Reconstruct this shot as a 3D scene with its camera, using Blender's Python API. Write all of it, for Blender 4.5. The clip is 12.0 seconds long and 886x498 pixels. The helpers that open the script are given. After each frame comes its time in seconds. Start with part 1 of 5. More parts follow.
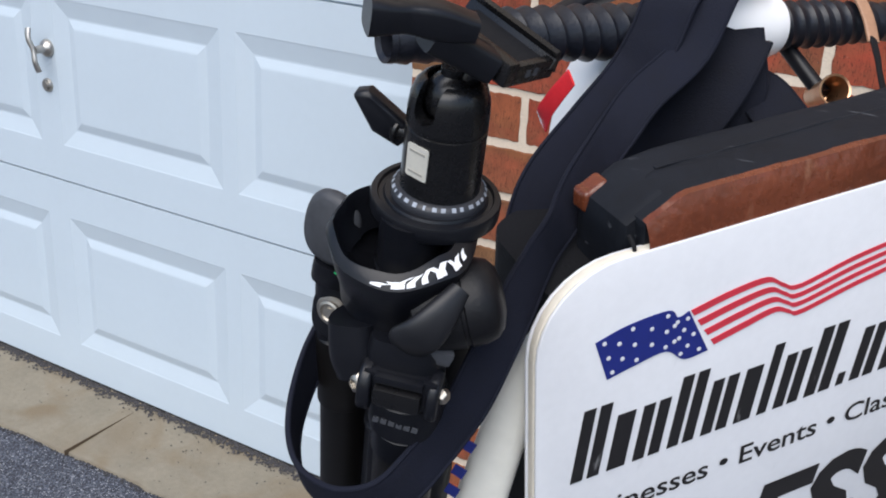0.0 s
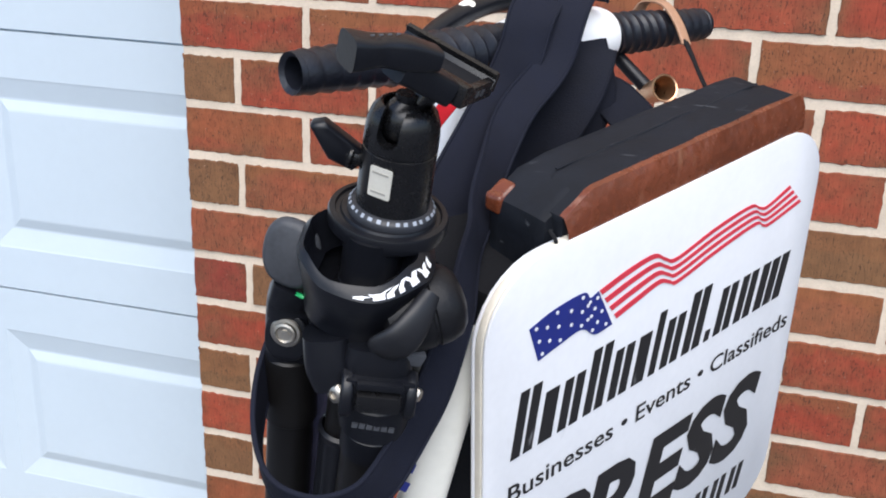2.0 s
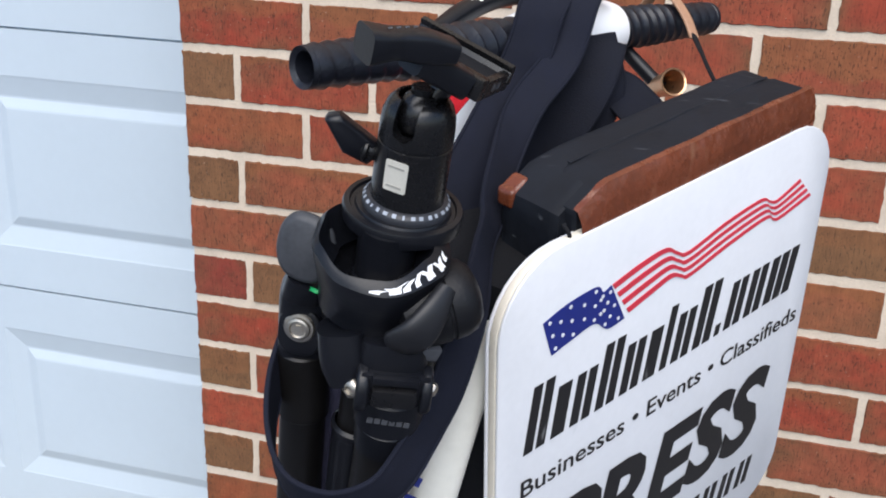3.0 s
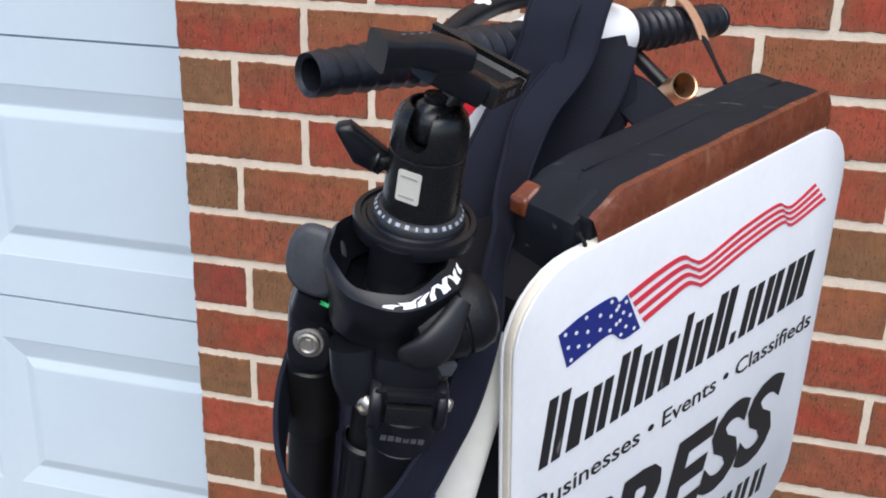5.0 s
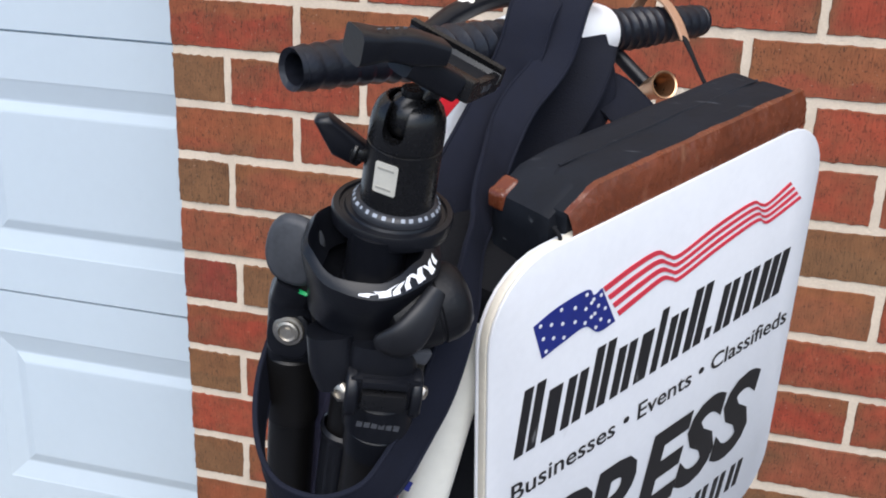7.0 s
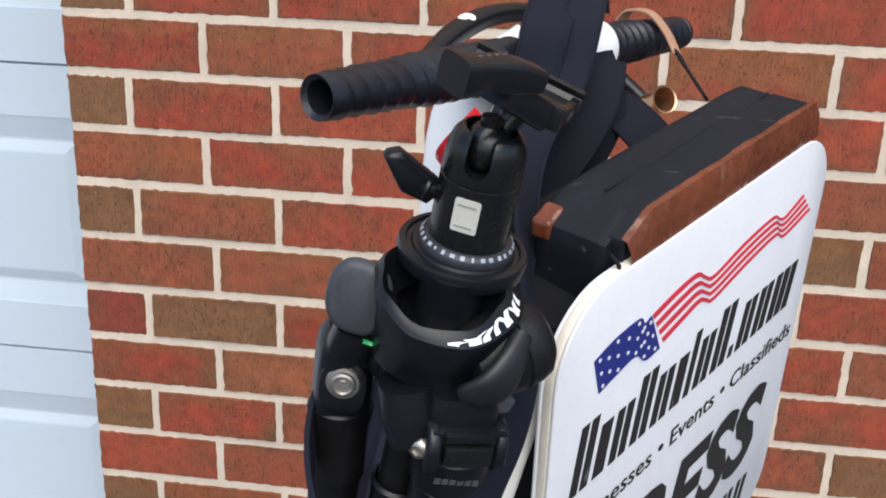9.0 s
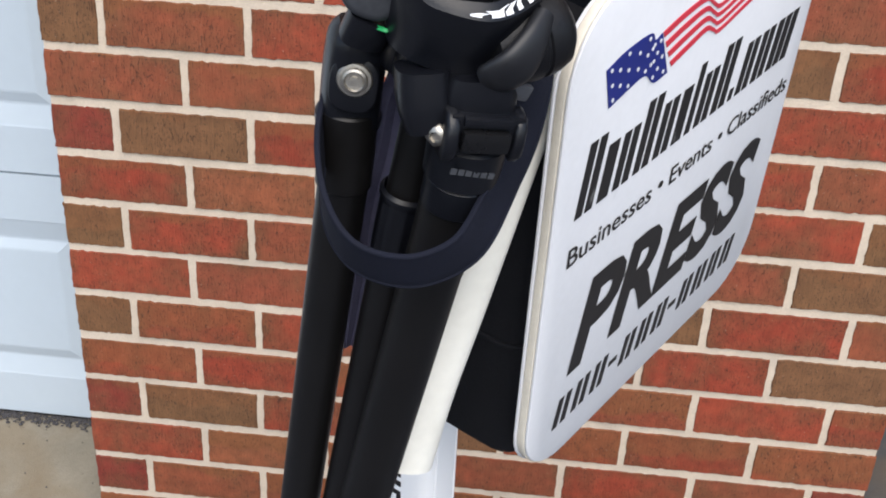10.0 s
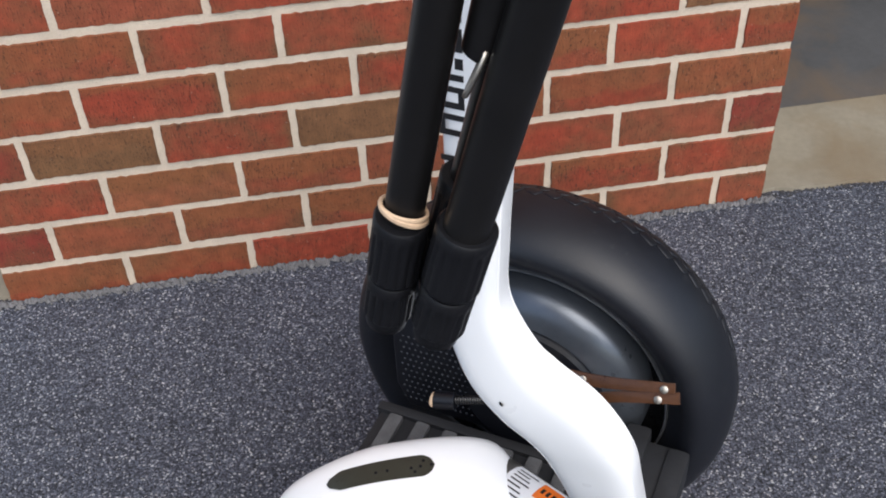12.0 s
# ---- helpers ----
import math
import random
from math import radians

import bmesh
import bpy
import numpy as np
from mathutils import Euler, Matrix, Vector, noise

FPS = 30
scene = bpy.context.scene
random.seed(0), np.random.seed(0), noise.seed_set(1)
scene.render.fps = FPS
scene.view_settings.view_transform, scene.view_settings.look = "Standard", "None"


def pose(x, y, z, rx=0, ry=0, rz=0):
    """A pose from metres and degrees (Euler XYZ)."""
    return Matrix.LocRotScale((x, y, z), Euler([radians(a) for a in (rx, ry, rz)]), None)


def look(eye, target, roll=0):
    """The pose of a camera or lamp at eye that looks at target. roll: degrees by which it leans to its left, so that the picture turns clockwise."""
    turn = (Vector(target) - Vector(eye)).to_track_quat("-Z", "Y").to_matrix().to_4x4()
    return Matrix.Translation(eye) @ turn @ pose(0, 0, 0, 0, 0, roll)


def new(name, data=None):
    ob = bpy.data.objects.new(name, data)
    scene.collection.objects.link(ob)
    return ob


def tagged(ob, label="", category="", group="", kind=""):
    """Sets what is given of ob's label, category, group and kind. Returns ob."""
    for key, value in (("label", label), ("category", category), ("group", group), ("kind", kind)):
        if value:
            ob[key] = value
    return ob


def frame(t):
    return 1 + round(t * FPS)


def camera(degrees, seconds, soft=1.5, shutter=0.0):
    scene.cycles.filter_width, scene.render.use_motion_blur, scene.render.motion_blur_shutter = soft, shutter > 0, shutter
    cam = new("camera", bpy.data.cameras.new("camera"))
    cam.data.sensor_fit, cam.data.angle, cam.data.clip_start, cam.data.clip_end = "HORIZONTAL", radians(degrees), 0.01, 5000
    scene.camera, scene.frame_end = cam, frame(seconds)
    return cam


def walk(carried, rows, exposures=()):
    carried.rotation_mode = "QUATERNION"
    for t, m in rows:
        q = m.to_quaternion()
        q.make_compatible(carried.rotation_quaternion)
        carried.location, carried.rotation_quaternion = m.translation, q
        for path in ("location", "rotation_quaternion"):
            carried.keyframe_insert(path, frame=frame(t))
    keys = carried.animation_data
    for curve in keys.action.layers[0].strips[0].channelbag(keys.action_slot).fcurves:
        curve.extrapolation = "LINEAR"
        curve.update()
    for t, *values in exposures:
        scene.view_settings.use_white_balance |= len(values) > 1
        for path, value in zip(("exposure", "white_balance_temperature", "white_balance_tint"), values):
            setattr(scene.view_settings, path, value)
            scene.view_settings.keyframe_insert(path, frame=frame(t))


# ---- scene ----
cam = camera(45.4, 12.0, soft=1.9)
PATH = [
    (0, (0.875, -1.351, 1.406), (-0.067, 0.246, 0.654), 3.1),
    (0.5, (0.833, -1.382, 1.413), (0.059, 0.323, 0.71), 2.1),
    (1, (0.812, -1.412, 1.409), (0.247, 0.365, 0.686), 1.2),
    (1.5, (0.816, -1.417, 1.413), (0.321, 0.386, 0.703), 1.1),
    (2, (0.812, -1.419, 1.414), (0.313, 0.385, 0.711), 1.9),
    (2.5, (0.808, -1.421, 1.414), (0.303, 0.38, 0.707), 2.0),
    (3, (0.804, -1.42, 1.412), (0.314, 0.385, 0.704), 1.8),
    (5, (0.794, -1.41, 1.411), (0.31, 0.398, 0.708), 1.3),
    (5.5, (0.795, -1.41, 1.413), (0.316, 0.404, 0.721), 1.4),
    (6, (0.796, -1.415, 1.412), (0.322, 0.4, 0.718), 1.6),
    (6.5, (0.797, -1.418, 1.41), (0.326, 0.395, 0.709), 1.6),
    (7, (0.804, -1.418, 1.411), (0.329, 0.394, 0.709), 2.0),
    (7.2, (0.811, -1.416, 1.412), (0.302, 0.387, 0.712), 1.8),
    (8.8, (0.758, -1.398, 1.407), (0.373, 0.443, 0.726), 2.4),
    (9, (0.719, -1.402, 1.409), (0.488, 0.466, 0.73), 1.9),
    (9.5, (0.695, -1.416, 1.381), (0.654, 0.412, 0.572), 1.8),
    (10, (0.702, -1.422, 1.347), (0.57, 0.35, 0.428), 3.1),
    (10.5, (0.652, -1.375, 1.279), (0.584, 0.319, 0.217), 2.8),
    (11, (0.591, -1.352, 1.233), (0.738, 0.217, 0.002), 1.3),
    (11.5, (0.563, -1.372, 1.208), (0.775, 0.15, -0.073), -1.5),
    (12, (0.541, -1.383, 1.196), (0.747, 0.113, -0.115), -2.8),
]
walk(cam, [(t, look(eye, target, roll)) for t, eye, target, roll in PATH],
     ((0, 0.62, 6300, 10), (0.5, 0.74, 6300, 11), (1, 0.79, 6250, 10), (2, 0.94, 6250, 10), (3, 0.79, 6250, 10), (7.2, 0.78, 6250, 10), (9, 0.80, 6400, 10), (9.5, 0.80, 6500, 10), (10, 0.83, 6500, 10),
      (10.5, 0.82, 6450, 10), (11, 0.69, 6400, 10), (11.5, 0.82, 6450, 10), (12, 0.70, 6450, 10)))

# ---- light: open shade under a bright sky ----
world = bpy.data.worlds.new("sky")
scene.world = world
world.use_nodes = True
wn, wl = world.node_tree.nodes, world.node_tree.links
sky = wn.new("ShaderNodeTexSky")
sky.sky_type, sky.sun_disc = "NISHITA", False
sky.sun_elevation, sky.sun_rotation = radians(53), radians(168)
sky.air_density, sky.dust_density, sky.ozone_density = 1.0, 1.6, 1.0
wn["Background"].inputs["Strength"].default_value = 0.125
wl.new(sky.outputs[0], wn["Background"].inputs[0])
sun = new("sun", bpy.data.lights.new("sun", "SUN"))
sun.data.energy, sun.data.angle, sun.data.color = 2.2, radians(65), (1.0, 0.953, 0.885)
sun.matrix_world = look((1.7, -5.2, 7.4), (0.6, 0, 0.6))


# ---- helpers for building ----
def mat(name, base, rough=0.6, metal=0.0, var=0.0, scale=20.0, bump=0.0, bump_scale=200.0, spec=0.5, coat=0.0):
    """A surface with two scales of colour change and fine relief, in metres."""
    m = bpy.data.materials.new(name)
    m.use_nodes = True
    nt = m.node_tree
    b = nt.nodes["Principled BSDF"]
    b.inputs["Base Color"].default_value = (*base, 1)
    b.inputs["Roughness"].default_value = rough
    b.inputs["Metallic"].default_value = metal
    b.inputs["Specular IOR Level"].default_value = spec
    b.inputs["Coat Weight"].default_value = coat
    co = nt.nodes.new("ShaderNodeTexCoord")
    if var:
        n1, n2 = nt.nodes.new("ShaderNodeTexNoise"), nt.nodes.new("ShaderNodeTexNoise")
        n1.inputs["Scale"].default_value, n1.inputs["Detail"].default_value = scale, 5
        n2.inputs["Scale"].default_value, n2.inputs["Detail"].default_value = scale * 9, 3
        nt.links.new(co.outputs["Object"], n1.inputs["Vector"])
        nt.links.new(co.outputs["Object"], n2.inputs["Vector"])
        mx = nt.nodes.new("ShaderNodeMath")
        mx.operation = "MULTIPLY_ADD"
        mx.inputs[1].default_value = 0.6
        nt.links.new(n1.outputs["Fac"], mx.inputs[0])
        sc = nt.nodes.new("ShaderNodeMath")
        sc.operation, sc.inputs[1].default_value = "MULTIPLY", 0.4
        nt.links.new(n2.outputs["Fac"], sc.inputs[0])
        nt.links.new(sc.outputs[0], mx.inputs[2])
        rp = nt.nodes.new("ShaderNodeValToRGB")
        rp.color_ramp.elements[0].position, rp.color_ramp.elements[1].position = 0.3, 0.7
        rp.color_ramp.elements[0].color = (*[c * (1 - var) for c in base], 1)
        rp.color_ramp.elements[1].color = (*[min(1, c * (1 + var)) for c in base], 1)
        nt.links.new(mx.outputs[0], rp.inputs[0])
        nt.links.new(rp.outputs[0], b.inputs["Base Color"])
        rr = nt.nodes.new("ShaderNodeMapRange")
        rr.inputs["To Min"].default_value, rr.inputs["To Max"].default_value = max(0.03, rough - 0.1), min(1, rough + 0.1)
        nt.links.new(mx.outputs[0], rr.inputs["Value"])
        nt.links.new(rr.outputs[0], b.inputs["Roughness"])
    if bump:
        nb = nt.nodes.new("ShaderNodeTexNoise")
        nb.inputs["Scale"].default_value, nb.inputs["Detail"].default_value = bump_scale, 4
        nt.links.new(co.outputs["Object"], nb.inputs["Vector"])
        bu = nt.nodes.new("ShaderNodeBump")
        bu.inputs["Strength"].default_value, bu.inputs["Distance"].default_value = 1.0, bump
        nt.links.new(nb.outputs["Fac"], bu.inputs["Height"])
        nt.links.new(bu.outputs[0], b.inputs["Normal"])
    return m


def thing(name, at, label, category, group="", kind=""):
    ob = new(name)
    ob.location = at
    ob.empty_display_size = 0.05
    return tagged(ob, label, category, group, kind)


def root_of(ob):
    p = Vector(ob.location)
    while ob.parent:
        ob = ob.parent
        p += ob.location
    return p


def part(name, geo, material, parent=None, label="", smooth=True, flat_angle=40):
    """Links (vertices, faces), in the world's metres, as one mesh under parent."""
    vs, fs = geo
    base = root_of(parent) if parent else Vector((0, 0, 0))
    me = bpy.data.meshes.new(name)
    me.from_pydata([tuple(Vector(v) - base) for v in vs], [], fs)
    me.validate()
    me.update()
    if smooth:
        me.shade_smooth()
        me.set_sharp_from_angle(angle=radians(flat_angle))
    me.materials.append(material)
    ob = new(name, me)
    ob.parent = parent
    if label:
        tagged(ob, label)
    return ob


def join(*geos):
    vs, fs = [], []
    for v, f in geos:
        k = len(vs)
        vs += list(v)
        fs += [tuple(i + k for i in q) for q in f]
    return vs, fs


def moved(geo, m):
    return [m @ Vector(v) for v in geo[0]], geo[1]


def frame_at(origin, zdir, xdir=None):
    """A matrix whose z runs along zdir and whose x is near xdir."""
    z = Vector(zdir).normalized()
    x = Vector(xdir) if xdir is not None else Vector((1, 0, 0)) if abs(z.x) < 0.9 else Vector((0, 1, 0))
    x = (x - z * x.dot(z)).normalized()
    y = z.cross(x)
    m = Matrix((x, y, z)).transposed().to_4x4()
    m.translation = Vector(origin)
    return m


def lathe(profile, m=None, seg=40, closed=True, arc=(0, 360)):
    """Turns rows of (radius, height) about z."""
    m = m or Matrix()
    vs, fs = [], []
    full = abs(arc[1] - arc[0]) >= 360
    k = seg if full else seg + 1
    for rr, zz in profile:
        for i in range(k):
            a = radians(arc[0] + (arc[1] - arc[0]) * i / seg)
            vs.append(m @ Vector((rr * math.cos(a), rr * math.sin(a), zz)))
    for j in range(len(profile) - 1):
        for i in range(seg):
            i2 = (i + 1) % k
            fs.append((j * k + i, j * k + i2, (j + 1) * k + i2, (j + 1) * k + i))
    if closed and full:
        fs.append(tuple(reversed(range(k))))
        fs.append(tuple(range((len(profile) - 1) * k, len(profile) * k)))
    return vs, fs


def spline(points, n=8):
    """A smooth line (Catmull-Rom) through the points."""
    p = [Vector(q) for q in points]
    p = [p[0] * 2 - p[1]] + p + [p[-1] * 2 - p[-2]]
    out = []
    for i in range(1, len(p) - 2):
        for j in range(n):
            t = j / n
            out.append(0.5 * ((2 * p[i]) + (p[i + 1] - p[i - 1]) * t + (2 * p[i - 1] - 5 * p[i] + 4 * p[i + 1] - p[i + 2]) * t * t
                              + (3 * p[i] - p[i - 1] - 3 * p[i + 1] + p[i + 2]) * t ** 3))
    out.append(p[-2])
    return out


def ring(w, d, n=16, power=2.0):
    """A closed section, w by d, between an ellipse (2) and a box (large)."""
    out = []
    for i in range(n):
        a = 2 * math.pi * i / n
        c, s = math.cos(a), math.sin(a)
        out.append((math.copysign(abs(c) ** (2 / power), c) * w / 2, math.copysign(abs(s) ** (2 / power), s) * d / 2))
    return out


def sweep(path, section, up=(0, 0, 1), scales=None, caps=True, twist=None):
    """Carries a closed section (x across, y along up) down a path."""
    path = [Vector(q) for q in path]
    vs, fs, k = [], [], len(section)
    for i, p in enumerate(path):
        d = (path[min(i + 1, len(path) - 1)] - path[max(i - 1, 0)]).normalized()
        u = Vector(up(i / (len(path) - 1)) if callable(up) else up)
        x = d.cross(u).normalized()
        y = x.cross(d).normalized()
        sx, sy = scales(i / (len(path) - 1)) if scales else (1, 1)
        for a, b in section:
            vs.append(p + x * a * sx + y * b * sy)
    for i in range(len(path) - 1):
        for j in range(k):
            j2 = (j + 1) % k
            fs.append((i * k + j, i * k + j2, (i + 1) * k + j2, (i + 1) * k + j))
    if caps:
        fs.append(tuple(reversed(range(k))))
        fs.append(tuple(range((len(path) - 1) * k, len(path) * k)))
    return vs, fs


def rod(a, b, ra, rb=None, seg=24, bev=0.0):
    """A straight round bar from a to b."""
    a, b = Vector(a), Vector(b)
    rb = ra if rb is None else rb
    n = (b - a).length
    prof = [(ra, 0), (rb, n)] if not bev else [(ra - bev, 0), (ra, bev), (rb, n - bev), (rb - bev, n)]
    return lathe(prof, frame_at(a, b - a), seg)


def slab(outline, thick, m, bevel=0.0):
    """A flat piece: outline in x, y of m, from z = 0 to thick, with small rounded edges."""
    k = len(outline)
    cx, cy = sum(p[0] for p in outline) / k, sum(p[1] for p in outline) / k

    def inset(q, e):
        d = math.hypot(q[0] - cx, q[1] - cy) or 1
        return (q[0] - (q[0] - cx) / d * e, q[1] - (q[1] - cy) / d * e)
    levels = [(0, 0), (thick, 0)] if not bevel else [(0, bevel), (bevel * 0.35, bevel * 0.3), (bevel, 0), (thick - bevel, 0), (thick - bevel * 0.35, bevel * 0.3), (thick, bevel)]
    vs, fs = [], []
    for z, e in levels:
        vs += [m @ Vector((*inset(q, e), z)) for q in outline]
    for j in range(len(levels) - 1):
        for i in range(k):
            fs.append((j * k + i, j * k + (i + 1) % k, (j + 1) * k + (i + 1) % k, (j + 1) * k + i))
    fs.append(tuple(reversed(range(k))))
    fs.append(tuple(range((len(levels) - 1) * k, len(levels) * k)))
    return vs, fs


def round_rect(x0, y0, x1, y1, rad, n=6):
    out = []
    for cx, cy, a0 in ((x1 - rad, y1 - rad, 0), (x0 + rad, y1 - rad, 90), (x0 + rad, y0 + rad, 180), (x1 - rad, y0 + rad, 270)):
        out += [(cx + rad * math.cos(radians(a0 + 90 * i / n)), cy + rad * math.sin(radians(a0 + 90 * i / n))) for i in range(n + 1)]
    return out


def box(lo, hi, bev=0.0, m=None):
    """A box between two corners, with its edges taken off."""
    bm = bmesh.new()
    bmesh.ops.create_cube(bm, size=1.0)
    lo, hi = Vector(lo), Vector(hi)
    for v in bm.verts:
        v.co = Vector([(lo[i] + hi[i]) / 2 + v.co[i] * (hi[i] - lo[i]) for i in range(3)])
    if bev:
        bmesh.ops.bevel(bm, geom=bm.edges[:], offset=bev, segments=2, affect="EDGES", profile=0.7)
    out = [(m @ v.co if m else v.co.copy()) for v in bm.verts], [tuple(v.index for v in f.verts) for f in bm.faces]
    bm.free()
    return out


def grid_sheet(x0, x1, y0, y1, nx, ny, height):
    vs = [(x0 + (x1 - x0) * i / nx, y0 + (y1 - y0) * j / ny, height(x0 + (x1 - x0) * i / nx, y0 + (y1 - y0) * j / ny)) for j in range(ny + 1) for i in range(nx + 1)]
    fs = [(j * (nx + 1) + i, j * (nx + 1) + i + 1, (j + 1) * (nx + 1) + i + 1, (j + 1) * (nx + 1) + i) for j in range(ny) for i in range(nx)]
    return vs, fs


# The vehicle's own axes: F ahead, A along the axle towards the wall, from the middle of its base.
YAW = radians(33)
BASE = Vector((0.631, -0.748, 0))
F, A, UP = Vector((math.cos(YAW), -math.sin(YAW), 0)), Vector((math.sin(YAW), math.cos(YAW), 0)), Vector((0, 0, 1))


def S(f, a, z):
    return BASE + F * f + A * a + UP * z


# ---- materials ----
def brick_mat(name, tones, flash):
    """Fired brick: faces browning towards the arrises, upright drag pits, iron specks."""
    m = bpy.data.materials.new(name)
    m.use_nodes = True
    nt, b = m.node_tree, m.node_tree.nodes["Principled BSDF"]
    N, Lk = nt.nodes.new, nt.links.new
    geo, obi, co = N("ShaderNodeNewGeometry"), N("ShaderNodeObjectInfo"), N("ShaderNodeTexCoord")

    def math_node(op, a, c=None):
        q = N("ShaderNodeMath")
        q.operation = op
        for i, v in enumerate((a, c)):
            if v is None:
                continue
            if isinstance(v, (int, float)):
                q.inputs[i].default_value = v
            else:
                Lk(v, q.inputs[i])
        return q.outputs[0]

    def span(v, f0, f1, t0, t1):
        q = N("ShaderNodeMapRange")
        q.inputs["From Min"].default_value, q.inputs["From Max"].default_value = f0, f1
        q.inputs["To Min"].default_value, q.inputs["To Max"].default_value = t0, t1
        Lk(v, q.inputs["Value"])
        return q.outputs[0]

    def noise_of(scale, detail, stretch=None, rough=0.5):
        q = N("ShaderNodeTexNoise")
        q.inputs["Scale"].default_value, q.inputs["Detail"].default_value, q.inputs["Roughness"].default_value = scale, detail, rough
        src = geo.outputs["Position"]
        if stretch:
            mp = N("ShaderNodeMapping")
            mp.inputs["Scale"].default_value = stretch
            Lk(src, mp.inputs["Vector"])
            src = mp.outputs[0]
        Lk(src, q.inputs["Vector"])
        return q.outputs["Fac"]

    def mix(fac, a, c, mode="MIX"):
        q = N("ShaderNodeMixRGB")
        q.blend_type = mode
        for i, v in enumerate((fac, a, c)):
            if isinstance(v, tuple):
                q.inputs[i].default_value = v
            elif isinstance(v, (int, float)):
                q.inputs[i].default_value = v
            else:
                Lk(v, q.inputs[i])
        return q.outputs[0]
    tone = N("ShaderNodeValToRGB")
    e = tone.color_ramp.elements
    e[0].position, e[0].color = 0.0, (*tones[0], 1)
    e[1].position, e[1].color = 1.0, (*tones[-1], 1)
    for i, c in enumerate(tones[1:-1]):
        e.new((i + 1) / (len(tones) - 1)).color = (*c, 1)
    Lk(obi.outputs["Random"], tone.inputs[0])
    sep = N("ShaderNodeSeparateXYZ")
    Lk(co.outputs["Object"], sep.inputs[0])
    ex = math_node("MULTIPLY", math_node("ABSOLUTE", sep.outputs[0]), 1 / 0.096)
    ez = math_node("MULTIPLY", math_node("ABSOLUTE", sep.outputs[2]), 1 / 0.035)
    edge = math_node("MAXIMUM", math_node("POWER", ex, 6.0), math_node("POWER", ez, 4.0))
    blot = noise_of(13, 5, None, 0.6)
    burn = math_node("ADD", span(blot, 0.40, 0.70, 0.0, 0.72), math_node("MULTIPLY", edge, span(noise_of(9, 2), 0.40, 0.66, 0.0, 0.70)))
    base = mix(math_node("MINIMUM", burn, 0.9), tone.outputs[0], (0.135, 0.064, 0.030, 1))
    # flashed bands: part of a face fired to orange-brown
    lift = math_node("ADD", math_node("MULTIPLY", sep.outputs[2], 1 / 0.035), math_node("MULTIPLY", math_node("SUBTRACT", noise_of(14, 3), 0.5), 2.2))
    band = span(math_node("ADD", lift, math_node("MULTIPLY", math_node("SUBTRACT", obi.outputs["Random"], 0.62), 2.6)), 0.30, 0.52, 0.0, flash)
    base = mix(band, base, (0.205, 0.078, 0.030, 1))
    wash = span(noise_of(45, 4), 0.3, 0.7, 0.84, 1.16)
    base = mix(1.0, base, wash, "MULTIPLY")
    drag = noise_of(1.0, 3, (420, 120, 42))
    base = mix(1.0, base, span(drag, 0.3, 0.7, 0.90, 1.09), "MULTIPLY")
    # upright pits torn by the cutting wire, and dark specks
    pit = math_node("MULTIPLY", span(noise_of(1.0, 2, (560, 300, 120)), 0.625, 0.66, 0.0, 1.0), span(noise_of(26, 2), 0.38, 0.52, 0.0, 1.0))
    speck = span(noise_of(420, 1), 0.665, 0.70, 0.0, 1.0)
    dark = math_node("MINIMUM", math_node("ADD", pit, speck), 1.0)
    base = mix(math_node("MULTIPLY", dark, 0.68), base, (0.035, 0.020, 0.014, 1))
    pale = span(noise_of(330, 1), 0.76, 0.80, 0.0, 0.55)
    base = mix(pale, base, (0.42, 0.33, 0.26, 1))
    Lk(base, b.inputs["Base Color"])
    b.inputs["Roughness"].default_value = 0.8
    b.inputs["Specular IOR Level"].default_value = 0.3
    bu = N("ShaderNodeBump")
    bu.inputs["Distance"].default_value, bu.inputs["Strength"].default_value = 0.0014, 0.9
    Lk(math_node("SUBTRACT", math_node("ADD", drag, blot), math_node("MULTIPLY", dark, 0.8)), bu.inputs["Height"])
    Lk(bu.outputs[0], b.inputs["Normal"])
    return m


